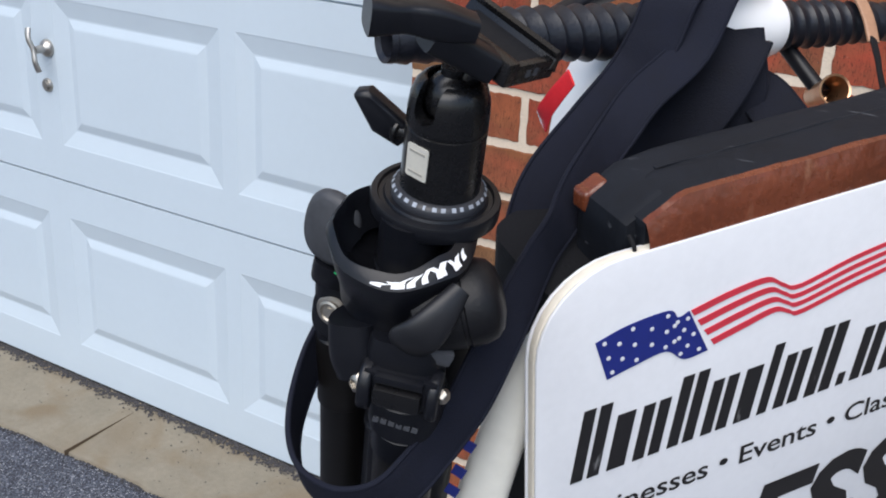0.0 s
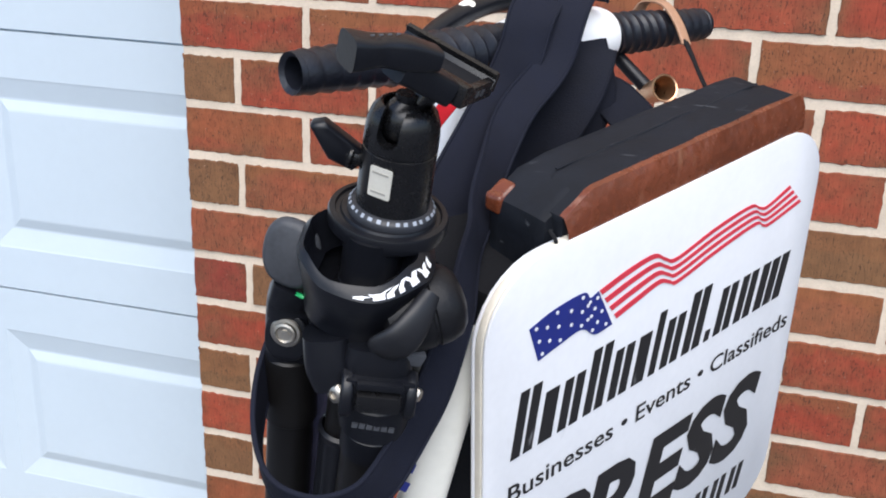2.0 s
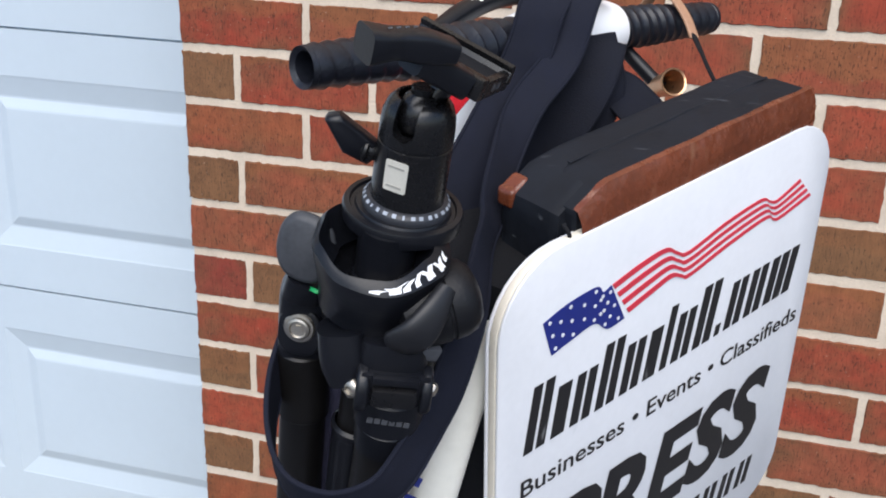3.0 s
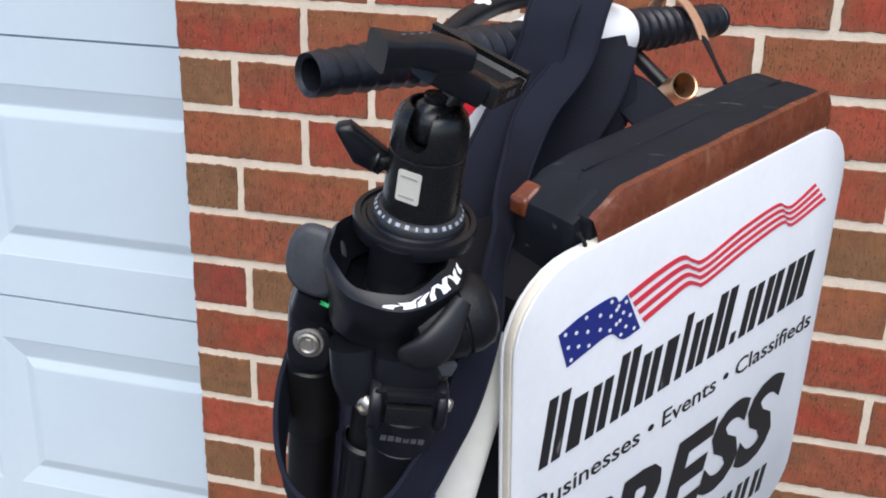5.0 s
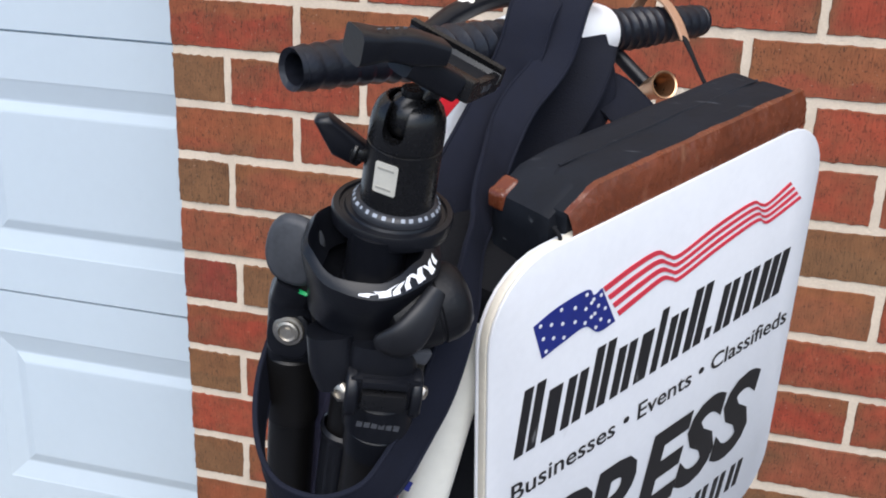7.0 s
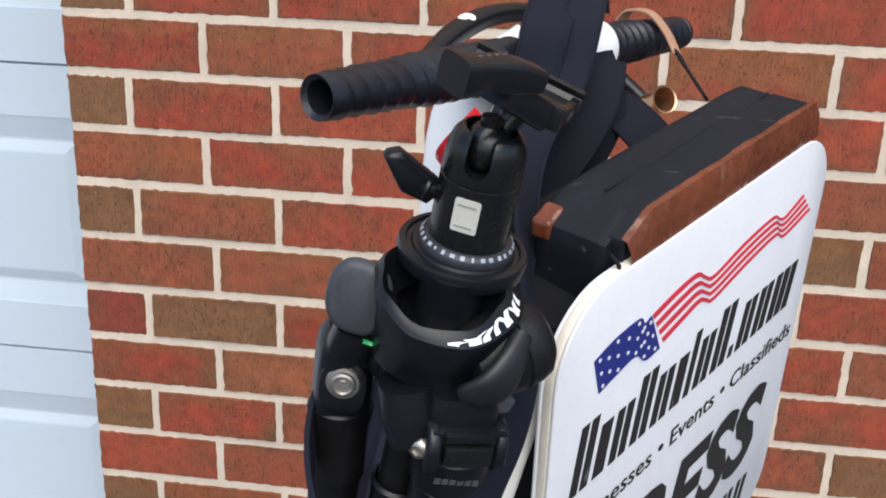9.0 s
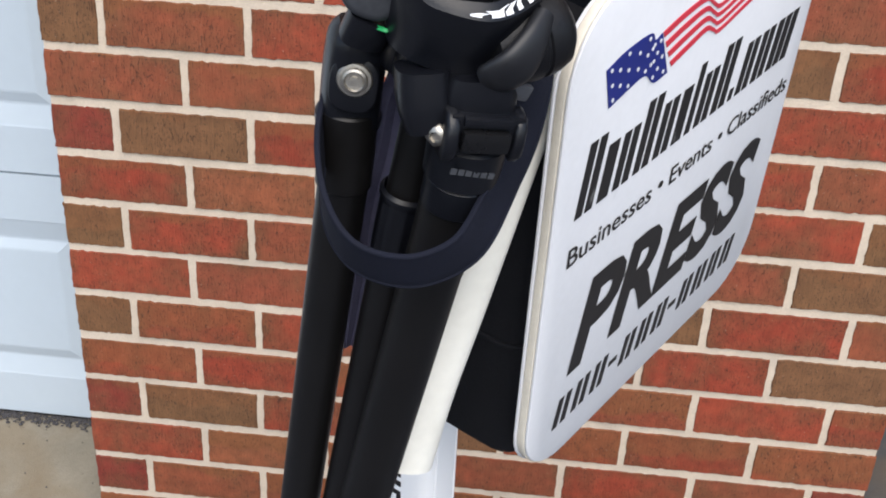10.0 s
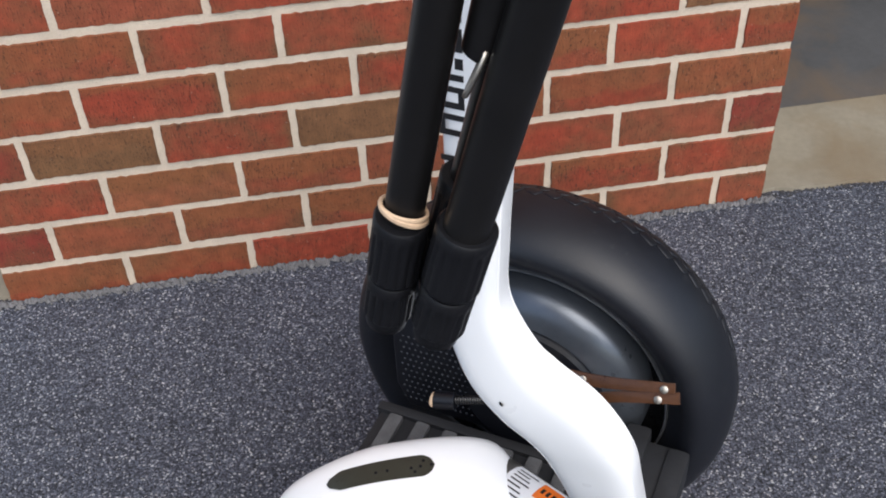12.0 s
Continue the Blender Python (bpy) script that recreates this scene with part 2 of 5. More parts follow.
def asphalt_mat():
    m = bpy.data.materials.new("asphalt")
    m.use_nodes = True
    nt, b = m.node_tree, m.node_tree.nodes["Principled BSDF"]
    N, Lk = nt.nodes.new, nt.links.new
    co = N("ShaderNodeNewGeometry")
    v1, v2 = N("ShaderNodeTexVoronoi"), N("ShaderNodeTexVoronoi")
    v1.inputs["Scale"].default_value, v2.inputs["Scale"].default_value = 410, 900
    n1 = N("ShaderNodeTexNoise")
    n1.inputs["Scale"].default_value, n1.inputs["Detail"].default_value = 6, 5
    for q in (v1, v2, n1):
        Lk(co.outputs["Position"], q.inputs["Vector"])
    rp = N("ShaderNodeValToRGB")
    e = rp.color_ramp.elements
    e[0].position, e[0].color = 0.0, (0.009, 0.0095, 0.013, 1)
    e[1].position, e[1].color = 1.0, (0.55, 0.55, 0.56, 1)
    for p, c in ((0.45, (0.056, 0.062, 0.084, 1)), (0.8, (0.115, 0.125, 0.162, 1)), (0.93, (0.225, 0.232, 0.265, 1))):
        k = e.new(p)
        k.color = c
    sx = N("ShaderNodeSeparateColor")
    Lk(v1.outputs["Color"], sx.inputs[0])
    Lk(sx.outputs[0], rp.inputs[0])
    sx2 = N("ShaderNodeSeparateColor")
    Lk(v2.outputs["Color"], sx2.inputs[0])
    rp2 = N("ShaderNodeValToRGB")
    rp2.color_ramp.elements[0].color, rp2.color_ramp.elements[1].color = (0.45, 0.45, 0.47, 1), (1.5, 1.5, 1.5, 1)
    Lk(sx2.outputs[1], rp2.inputs[0])
    mu = N("ShaderNodeMixRGB")
    mu.blend_type, mu.inputs[0].default_value = "MULTIPLY", 0.8
    Lk(rp.outputs[0], mu.inputs[1])
    Lk(rp2.outputs[0], mu.inputs[2])
    rr = N("ShaderNodeMapRange")
    rr.inputs["To Min"].default_value, rr.inputs["To Max"].default_value = 0.94, 1.62
    Lk(n1.outputs["Fac"], rr.inputs["Value"])
    mu2 = N("ShaderNodeMixRGB")
    mu2.blend_type, mu2.inputs[0].default_value = "MULTIPLY", 1.0
    Lk(mu.outputs[0], mu2.inputs[1])
    Lk(rr.outputs[0], mu2.inputs[2])
    Lk(mu2.outputs[0], b.inputs["Base Color"])
    b.inputs["Roughness"].default_value = 0.75
    bu = N("ShaderNodeBump")
    bu.inputs["Distance"].default_value, bu.inputs["Strength"].default_value = 0.0030, 1.0
    bu.invert = True
    ad = N("ShaderNodeMath")
    ad.operation = "ADD"
    Lk(v1.outputs["Distance"], ad.inputs[0])
    Lk(v2.outputs["Distance"], ad.inputs[1])
    Lk(ad.outputs[0], bu.inputs["Height"])
    Lk(bu.outputs[0], b.inputs["Normal"])
    return m


def concrete_mat(name, base, stain):
    m = mat(name, base, 0.85, var=0.16, scale=9, bump=0.0012, bump_scale=260, spec=0.3)
    nt = m.node_tree
    b = nt.nodes["Principled BSDF"]
    src = b.inputs["Base Color"].links[0].from_socket
    n = nt.nodes.new("ShaderNodeTexNoise")
    n.inputs["Scale"].default_value, n.inputs["Detail"].default_value, n.inputs["Distortion"].default_value = 5.5, 6, 0.6
    g = nt.nodes.new("ShaderNodeNewGeometry")
    nt.links.new(g.outputs["Position"], n.inputs["Vector"])
    r = nt.nodes.new("ShaderNodeMapRange")
    r.inputs["From Min"].default_value, r.inputs["From Max"].default_value = 0.48, 0.68
    r.inputs["To Max"].default_value = 0.7
    nt.links.new(n.outputs["Fac"], r.inputs["Value"])
    mx = nt.nodes.new("ShaderNodeMixRGB")
    nt.links.new(r.outputs[0], mx.inputs[0])
    nt.links.new(src, mx.inputs[1])
    mx.inputs[2].default_value = (*stain, 1)
    nt.links.new(mx.outputs[0], b.inputs["Base Color"])
    return m


ASPHALT = asphalt_mat()
BRICKS = {
    "r": brick_mat("red_brick", ((0.250, 0.043, 0.022), (0.284, 0.053, 0.026), (0.230, 0.038, 0.020), (0.257, 0.061, 0.027)), 0.45),
    "d": brick_mat("deep_red_brick", ((0.191, 0.032, 0.022), (0.211, 0.040, 0.023)), 0.25),
    "b": brick_mat("red_brown_brick", ((0.243, 0.061, 0.031), (0.230, 0.065, 0.030), (0.250, 0.056, 0.028)), 0.65),
    "o": brick_mat("orange_brown_brick", ((0.270, 0.084, 0.039), (0.250, 0.080, 0.035)), 0.70),
    "v": brick_mat("olive_brown_brick", ((0.181, 0.085, 0.039), (0.162, 0.081, 0.036)), 0.30)}
MORTAR = mat("mortar", (0.55, 0.465, 0.37), 0.9, var=0.14, scale=30, bump=0.0016, bump_scale=330, spec=0.2)
CRUST = mat("mortar_crust", (0.15, 0.147, 0.15), 0.95, var=0.35, scale=60, bump=0.002, bump_scale=300, spec=0.2)
APRON = concrete_mat("apron_concrete", (0.215, 0.19, 0.145), (0.17, 0.125, 0.075))
# stained bay concrete, its base darkened to carry the deep interior's shade
GARAGE_FLOOR_SHADED = concrete_mat("shaded_garage_concrete", (0.070, 0.071, 0.074), (0.125, 0.09, 0.06))
# white door paint; the shade's blue-grey cast is mixed into its base colour
DOOR_WHITE_SHADED = mat("door_white_paint_shaded", (0.465, 0.535, 0.595), 0.42, var=0.02, scale=6, bump=0.0002, bump_scale=420)
SEAL = mat("rubber_seal", (0.02, 0.02, 0.022), 0.7, bump=0.0003)
WALL_PAINT = mat("garage_wall_paint", (0.5, 0.49, 0.46), 0.8, var=0.08, scale=3)
NICKEL = mat("worn_nickel", (0.42, 0.40, 0.37), 0.35, 0.9, var=0.25, scale=60)
BLACK_PLASTIC = mat("black_plastic", (0.0056, 0.0062, 0.0088), 0.33, spec=0.34, var=0.12, scale=40, bump=0.00006, bump_scale=900)
BLACK_RUBBER = mat("black_rubber", (0.0055, 0.0056, 0.0070), 0.46, spec=0.28, var=0.2, scale=50, bump=0.00015, bump_scale=700)
GRIP_TAPE = mat("grip_tape", (0.0085, 0.0098, 0.0150), 0.38, spec=0.42, var=0.3, scale=60, bump=0.0002, bump_scale=500)
BLACK_METAL = mat("black_anodised", (0.0055, 0.0055, 0.0062), 0.28, 0.0, var=0.2, scale=60, spec=0.45)
GREY_PLASTIC = mat("worn_grey_plastic", (0.055, 0.058, 0.066), 0.5, var=0.2, scale=40, bump=0.0002, bump_scale=600)
CARBON = mat("leg_tube_black", (0.0055, 0.0050, 0.0050), 0.42, var=0.2, scale=30, spec=0.34)
STEEL = mat("bolt_steel", (0.46, 0.43, 0.38), 0.42, 1.0, var=0.2, scale=150)
WHITE_PAINT = mat("white_frame_paint", (0.90, 0.905, 0.91), 0.30, var=0.012, scale=2.5, coat=0.3)
CREAM = mat("cream_plastic", (0.86, 0.84, 0.76), 0.5, var=0.06, scale=18)
SIGN_WHITE = mat("sign_white_plastic", (0.70, 0.71, 0.735), 0.42, var=0.04, scale=25)
SIGN_EDGE = mat("sign_edge_tan", (0.70, 0.655, 0.56), 0.6, var=0.1, scale=40)
INK = mat("black_vinyl", (0.013, 0.012, 0.013), 0.5, var=0.3, scale=120)
BLUE_INK = mat("blue_vinyl", (0.012, 0.022, 0.19), 0.5, var=0.1, scale=80)
RED_INK = mat("red_vinyl", (0.62, 0.035, 0.06), 0.5, var=0.1, scale=80)
WEB = mat("navy_webbing", (0.0054, 0.0068, 0.0150), 0.85, var=0.2, scale=60, bump=0.00035, bump_scale=1500, spec=0.25)
NYLON = mat("black_nylon", (0.0055, 0.0057, 0.0075), 0.8, var=0.2, scale=30, bump=0.0003, bump_scale=500, spec=0.25)
FOAM = mat("black_block", (0.0070, 0.0088, 0.0135), 0.66, spec=0.25, var=0.35, scale=22, bump=0.0005, bump_scale=110)
TAPE = mat("brown_tape", (0.130, 0.034, 0.014), 0.27, var=0.35, scale=28, bump=0.0020, bump_scale=55)
LIP = mat("worn_rim_edge", (0.11, 0.115, 0.125), 0.4, 0.5, var=0.4, scale=70)
TYRE = mat("tyre_rubber", (0.0058, 0.0068, 0.0105), 0.46, spec=0.48, var=0.25, scale=20, bump=0.0002, bump_scale=500)
HUB = mat("hub_satin_grey", (0.105, 0.118, 0.138), 0.30, 0.6, var=0.12, scale=12)
RED_LENS = mat("red_reflector", (0.6, 0.012, 0.02), 0.18, var=0.1, scale=60, coat=0.5)
LEATHER = mat("brown_leather", (0.072, 0.030, 0.013), 0.30, var=0.35, scale=35, bump=0.0005, bump_scale=300)
BAND = mat("tan_rubber_band", (0.66, 0.47, 0.31), 0.6, var=0.12, scale=60)
BRASS = mat("worn_copper", (0.62, 0.36, 0.20), 0.3, 0.9, var=0.2, scale=60)
LIGHT_LABEL = mat("label_silver", (0.62, 0.60, 0.53), 0.35, 0.2, var=0.08, scale=90)


def scuffed(m, tint, stretch, lo, hi, amount):
    """Adds thin pale scratches, long in one direction, to a finished surface."""
    nt = m.node_tree
    b = nt.nodes["Principled BSDF"]
    src = b.inputs["Base Color"].links[0].from_socket
    g, mp, n = nt.nodes.new("ShaderNodeNewGeometry"), nt.nodes.new("ShaderNodeMapping"), nt.nodes.new("ShaderNodeTexNoise")
    mp.inputs["Scale"].default_value, mp.inputs["Rotation"].default_value = stretch, (0.3, 0.2, 0.55)
    n.inputs["Scale"].default_value, n.inputs["Detail"].default_value = 1.0, 4
    nt.links.new(g.outputs["Position"], mp.inputs["Vector"])
    nt.links.new(mp.outputs[0], n.inputs["Vector"])
    r, mx = nt.nodes.new("ShaderNodeMapRange"), nt.nodes.new("ShaderNodeMixRGB")
    r.inputs["From Min"].default_value, r.inputs["From Max"].default_value, r.inputs["To Max"].default_value = lo, hi, amount
    nt.links.new(n.outputs["Fac"], r.inputs["Value"])
    nt.links.new(r.outputs[0], mx.inputs[0])
    nt.links.new(src, mx.inputs[1])
    mx.inputs[2].default_value = (*tint, 1)
    nt.links.new(mx.outputs[0], b.inputs["Base Color"])


scuffed(FOAM, (0.16, 0.17, 0.19), (30, 170, 170), 0.66, 0.76, 0.55)
scuffed(TAPE, (0.30, 0.14, 0.08), (120, 120, 34), 0.62, 0.76, 0.5)
scuffed(SIGN_WHITE, (0.42, 0.43, 0.45), (16, 90, 30), 0.68, 0.82, 0.45)
scuffed(INK, (0.40, 0.40, 0.40), (130, 130, 26), 0.68, 0.76, 0.6)
scuffed(GREY_PLASTIC, (0.12, 0.13, 0.14), (60, 200, 90), 0.62, 0.78, 0.5)
scuffed(TYRE, (0.05, 0.05, 0.05), (60, 60, 200), 0.64, 0.80, 0.35)
scuffed(CREAM, (0.55, 0.52, 0.45), (30, 30, 12), 0.60, 0.78, 0.35)

# ---- the setting ----
ground = part("ground", grid_sheet(-260, 260, -260, 260, 2, 2, lambda x, y: 0.0), ASPHALT, smooth=False)
tagged(ground, "dark grey asphalt driveway with pale stone chips", "driveway", kind="structure")


def apron(name, x0, x1, seed, label, back=0.30):
    """A concrete apron with a ragged front edge, up to the door line."""
    rnd = random.Random(seed)
    n = int((x1 - x0) / 0.03)
    top, low = [], []
    for i in range(n + 1):
        x = x0 + (x1 - x0) * i / n
        y = 0.008 + 0.016 * noise.noise((x * 2.1, seed, 0)) + 0.012 * noise.noise((x * 11, seed, 3)) + 0.003 * rnd.uniform(-1, 1)
        top.append((x, y))
    vs = [(x, y, 0.007) for x, y in top] + [(x, 0.12, 0.012) for x, y in top] + [(x, back, 0.020) for x, y in top] + [(x, y - 0.006, -0.02) for x, y in top]
    k = n + 1
    fs = []
    for i in range(n):
        for a, b in ((0, 1), (1, 2), (3, 0)):
            fs.append((a * k + i, a * k + i + 1, b * k + i + 1, b * k + i))
    return tagged(part(name, (vs, fs), APRON, smooth=False), label, "pavement", kind="structure")


apron("pavement_apron", -3.2, 0.004, 3, "weathered tan concrete strip before the closed garage door")
apron("pavement_apron_2", 1.311, 5.0, 8, "pale concrete strip before the open garage bay", 0.235)

floor2 = part("floor", box((1.20, 0.235, -0.05), (5.2, 6.6, 0.021)), GARAGE_FLOOR_SHADED, smooth=False)
tagged(floor2, "stained concrete floor of the open garage, darkened for interior shade", "floor", kind="structure")
for nm, lo, hi, lb in (
        ("wall_side", (0.95, 0.34, 0), (1.20, 6.6, 2.6), "plain painted garage side wall"),
        ("wall_far_side", (5.2, 0.02, 0), (5.45, 6.6, 2.6), "plain painted far garage wall"),
        ("wall_back", (0.95, 6.6, 0), (5.45, 6.8, 2.6), "plain painted garage back wall")):
    tagged(part(nm, box(lo, hi), WALL_PAINT, smooth=False), lb, "wall", kind="structure")
tagged(part("ceiling", box((0.95, 0.34, 2.6), (5.45, 6.8, 2.75)), WALL_PAINT, smooth=False), "plain garage ceiling", "ceiling", kind="structure")
tagged(part("wall_north", box((-6.0, 0.006, 2.18), (6.0, 0.33, 5.2)), MORTAR, smooth=False), "brick house front above the garage doors", "wall", kind="structure")
tagged(part("wall_west", box((-6.0, 0.006, 0), (-3.2, 0.33, 2.18)), MORTAR, smooth=False), "brick house front beyond the garage door", "wall", kind="structure")
tagged(part("door_jamb", box((-0.02, 0.243, 0.0), (0.10, 0.34, 2.18), 0.004), DOOR_WHITE_SHADED, smooth=False), "white door jamb behind the brick pier", "trim", kind="structure")

# the closed sectional garage door
DOOR_Y, SEAMS = 0.25, (0.024, 0.557, 1.081, 1.607, 2.14)
PANELS = ((-0.580, -0.077), (-1.125, -0.623), (-1.703, -1.200), (-2.248, -1.746), (-2.800, -2.300))
door = thing("door_1", (-1.45, DOOR_Y, 0.02), "closed white sectional garage door with raised panels", "garage door", kind="structure")


def section(x0, x1, z0, z1):
    """One door section: a face with raised panels pressed into it."""
    xs = sorted({x0, x1, *[v for p in PANELS for v in p]})
    rail = (z1 - z0 - 0.345) / 2
    zs = (z0, z0 + rail, z1 - rail, z1)
    vs, fs, seen = [], [], {}

    def vid(x, y, z):
        key = (round(x, 4), round(y, 4), round(z, 4))
        if key not in seen:
            seen[key] = len(vs)
            vs.append((x, y, z))
        return seen[key]
    for i in range(len(xs) - 1):
        for j in range(3):
            a, b, c, d = xs[i], xs[i + 1], zs[j], zs[j + 1]
            if j == 1 and (a, b) in PANELS:
                rings = ((0.0, 0.0), (0.004, 0.0012), (0.040, 0.0085), (0.044, 0.0085), (0.062, 0.0032), (0.066, 0.0026))
                prev = None
                for e, dep in rings:
                    q = [vid(a + e, DOOR_Y + dep, c + e), vid(b - e, DOOR_Y + dep, c + e), vid(b - e, DOOR_Y + dep, d - e), vid(a + e, DOOR_Y + dep, d - e)]
                    if prev:
                        for s in range(4):
                            fs.append((prev[s], prev[(s + 1) % 4], q[(s + 1) % 4], q[s]))
                    prev = q
                fs.append(tuple(prev))
            else:
                fs.append((vid(a, DOOR_Y, c), vid(b, DOOR_Y, c), vid(b, DOOR_Y, d), vid(a, DOOR_Y, d)))
    # top and bottom edges turn back, so the seam is a real groove
    for z, s in ((z0, 1), (z1, -1)):
        fs.append((vid(x0, DOOR_Y, z), vid(x1, DOOR_Y, z), vid(x1, DOOR_Y + 0.03, z + s * 0.001), vid(x0, DOOR_Y + 0.03, z + s * 0.001)))
    fs.append((vid(x0, DOOR_Y + 0.03, z0 + 0.001), vid(x1, DOOR_Y + 0.03, z0 + 0.001), vid(x1, DOOR_Y + 0.03, z1 - 0.001), vid(x0, DOOR_Y + 0.03, z1 - 0.001)))
    return vs, fs


for a, b in zip(SEAMS, SEAMS[1:]):
    part("panel", section(-2.88, 0.0, a + 0.0022, b - 0.0022), DOOR_WHITE_SHADED, door, smooth=False)
part("weather_seal", box((-2.88, DOOR_Y + 0.004, 0.012), (0.0, DOOR_Y + 0.03, 0.030), 0.003), SEAL, door, "black rubber bottom seal")
grip = part("door_handle", join(
    lathe([(0.021, 0), (0.021, 0.004), (0.017, 0.010), (0.010, 0.016), (0.008, 0.036)], frame_at((-1.150, DOOR_Y, 0.874), (0, -1, 0)), 24),
    sweep(spline([(-1.166, DOOR_Y - 0.037, 0.922), (-1.160, DOOR_Y - 0.043, 0.90), (-1.150, DOOR_Y - 0.040, 0.874), (-1.144, DOOR_Y - 0.043, 0.85), (-1.140, DOOR_Y - 0.038, 0.826)], 5), ring(0.013, 0.011, 12), (0, -1, 0),
          scales=lambda t: (1 + 0.35 * abs(2 * t - 1), 1))), NICKEL, door, "dull nickel T handle")
part("lock", join(lathe([(0.0165, 0), (0.0165, 0.003), (0.014, 0.006), (0.009, 0.0065), (0.009, 0.010)], frame_at((-1.160, DOOR_Y, 0.786), (0, -1, 0)), 24),
                  box((-1.1615, DOOR_Y - 0.0115, 0.781), (-1.1585, DOOR_Y - 0.0098, 0.791))), NICKEL, door, "round nickel key cylinder")

# ---- the two-wheeled vehicle ----
pt = thing("personal_transporter", BASE, "white two-wheeled self-balancing transporter parked on asphalt", "transporter")


def wheel(side):
    """A fat tyre on a dished hub, seen from the platform; side +1 is the wheel by the wall."""
    ax = (A * math.cos(radians(1.5)) + F * math.sin(radians(1.5))) * side
    m = frame_at(S(-0.0092, side * 0.2144, 0.2366), ax, F)
    w = part("wheel", lathe([(0.144, 0.060), (0.1435, 0.036), (0.140, 0.026), (0.131, 0.016), (0.118, 0.009), (0.104, 0.004), (0.090, 0.002), (0.080, 0.002)], m, 72), HUB, pt, "satin grey dished hub")
    rim = part("rim", lathe([(0.1660, 0.0275), (0.1640, 0.0330), (0.1610, 0.0420), (0.1550, 0.0520), (0.1450, 0.0560), (0.1430, 0.0570), (0.1430, 0.080)], m, 72, closed=False), BLACK_METAL, w, "black recessed rim")
    part("rim_lip", lathe([(0.1700, 0.0310), (0.1695, 0.0258), (0.1682, 0.0244), (0.1668, 0.0250), (0.1660, 0.0275), (0.1655, 0.0330)], m, 96, closed=False), LIP, rim, "thin worn rim lip")
    TR, TT, TW = 0.2050, 0.0336, 0.0601
    prof = [(0.1690, 0.050), (0.1690, 0.0300), (0.1705, 0.0272), (0.1745, 0.0225)] + [(TR - TT * math.cos(g), TW - TW * math.sin(g)) for g in [radians(48 + 252 * i / 26) for i in range(27)]] + [(0.172, 0.098)]
    part("tyre", lathe(prof, m, 96, closed=False), TYRE, w, "black balloon tyre with smooth sidewall")
    lugs = []
    for i in range(64):
        for j, ph in enumerate((26, 41, 56)):
            q, g = 2 * math.pi * (i + 0.5 * (j % 2)) / 64, radians(ph)
            c = m @ Vector(((TR + TT * math.cos(g)) * math.cos(q), (TR + TT * math.cos(g)) * math.sin(q), TW + TW * math.sin(g)))
            out = (m.to_3x3() @ Vector((math.cos(q) * math.cos(g) / TT, math.sin(q) * math.cos(g) / TT, math.sin(g) / TW))).normalized()
            lugs.append(slab(round_rect(-0.0070, -0.0098, 0.0070, 0.0098, 0.002, 1), 0.0018, frame_at(c - out * 0.0012, out, ax + out.cross(ax) * (0.5 if j % 2 else -0.5)), 0.001))
    part("tread", join(*lugs), TYRE, w)
    part("gearbox", lathe([(0.104, 0.012), (0.104, 0.001), (0.100, -0.003), (0.078, -0.004), (0.072, 0.004), (0.060, -0.004), (0.058, -0.030), (0.0, -0.030)], m, 48), BLACK_PLASTIC, w, "black gearbox drum")
    return w


wheel(1)
wheel(-1)
part("base_platform", join(slab(round_rect(-0.185, -0.165, 0.195, 0.165, 0.035), 0.055, frame_at(S(0, 0.02, 0.112), UP, F), 0.012)), BLACK_PLASTIC, pt, "black platform tray")


def ledge(sgn):
    """A foot mat: a rubber pan, its ribs and the raised corner at the front."""
    m = Matrix((F, A * sgn, UP)).transposed().to_4x4()
    m.translation = BASE + A * 0.004
    pan = part("foot_mat", moved(join(box((-0.175, 0.078, 0.172), (0.19, 0.160, 0.186), 0.004), box((-0.18, 0.158, 0.170), (0.19, 0.172, 0.192), 0.004)), m), MAT_RUBBER, pt, "ribbed black rubber foot mat")
    for i in range(9):
        f0 = -0.160 + i * 0.036
        part("rib", moved(box((f0, 0.084, 0.183), (f0 + 0.018, 0.156, 0.1945), 0.004), m), RIB, pan, "worn grey rib")
    cpad = part("corner_pad", moved(join(box((0.125, 0.095, 0.175), (0.190, 0.205, 0.226), 0.014), box((0.120, 0.150, 0.175), (0.150, 0.215, 0.236), 0.008)), m), MAT_RUBBER, pan)
    part("ridge", moved(box((0.172, 0.100, 0.180), (0.198, 0.200, 0.231), 0.008), m), MAT_RUBBER, cpad, "raised rubber ridge")


MAT_RUBBER = mat("dusty_mat_rubber", (0.012, 0.0125, 0.0145), 0.62, var=0.35, scale=40, bump=0.0003)
RIB = mat("worn_mat_rib", (0.085, 0.085, 0.088), 0.6, var=0.4, scale=60, bump=0.0003)
ledge(1)
ledge(-1)
# white centre housing, with its dark window
hp = spline([S(-0.190, -0.027, 0.182), S(-0.174, -0.018, 0.205), S(-0.128, 0.007, 0.226), S(-0.073, 0.037, 0.236), S(-0.023, 0.064, 0.237), S(0.006, 0.079, 0.227), S(0.018, 0.086, 0.208)], 6)
hw = lambda t: (0.34 + 0.66 * min(1, t * 2.4) ** 0.6 if t < 0.78 else 1.0 - 0.55 * ((t - 0.78) / 0.22) ** 2.5, 0.60 + 0.40 * math.sin(math.pi * min(1, 0.1 + t * 0.95)))
housing = part("centre_housing", sweep(hp, ring(0.110, 0.080, 32, 2.7), UP, hw), WHITE_PAINT, pt, "glossy white centre cover")
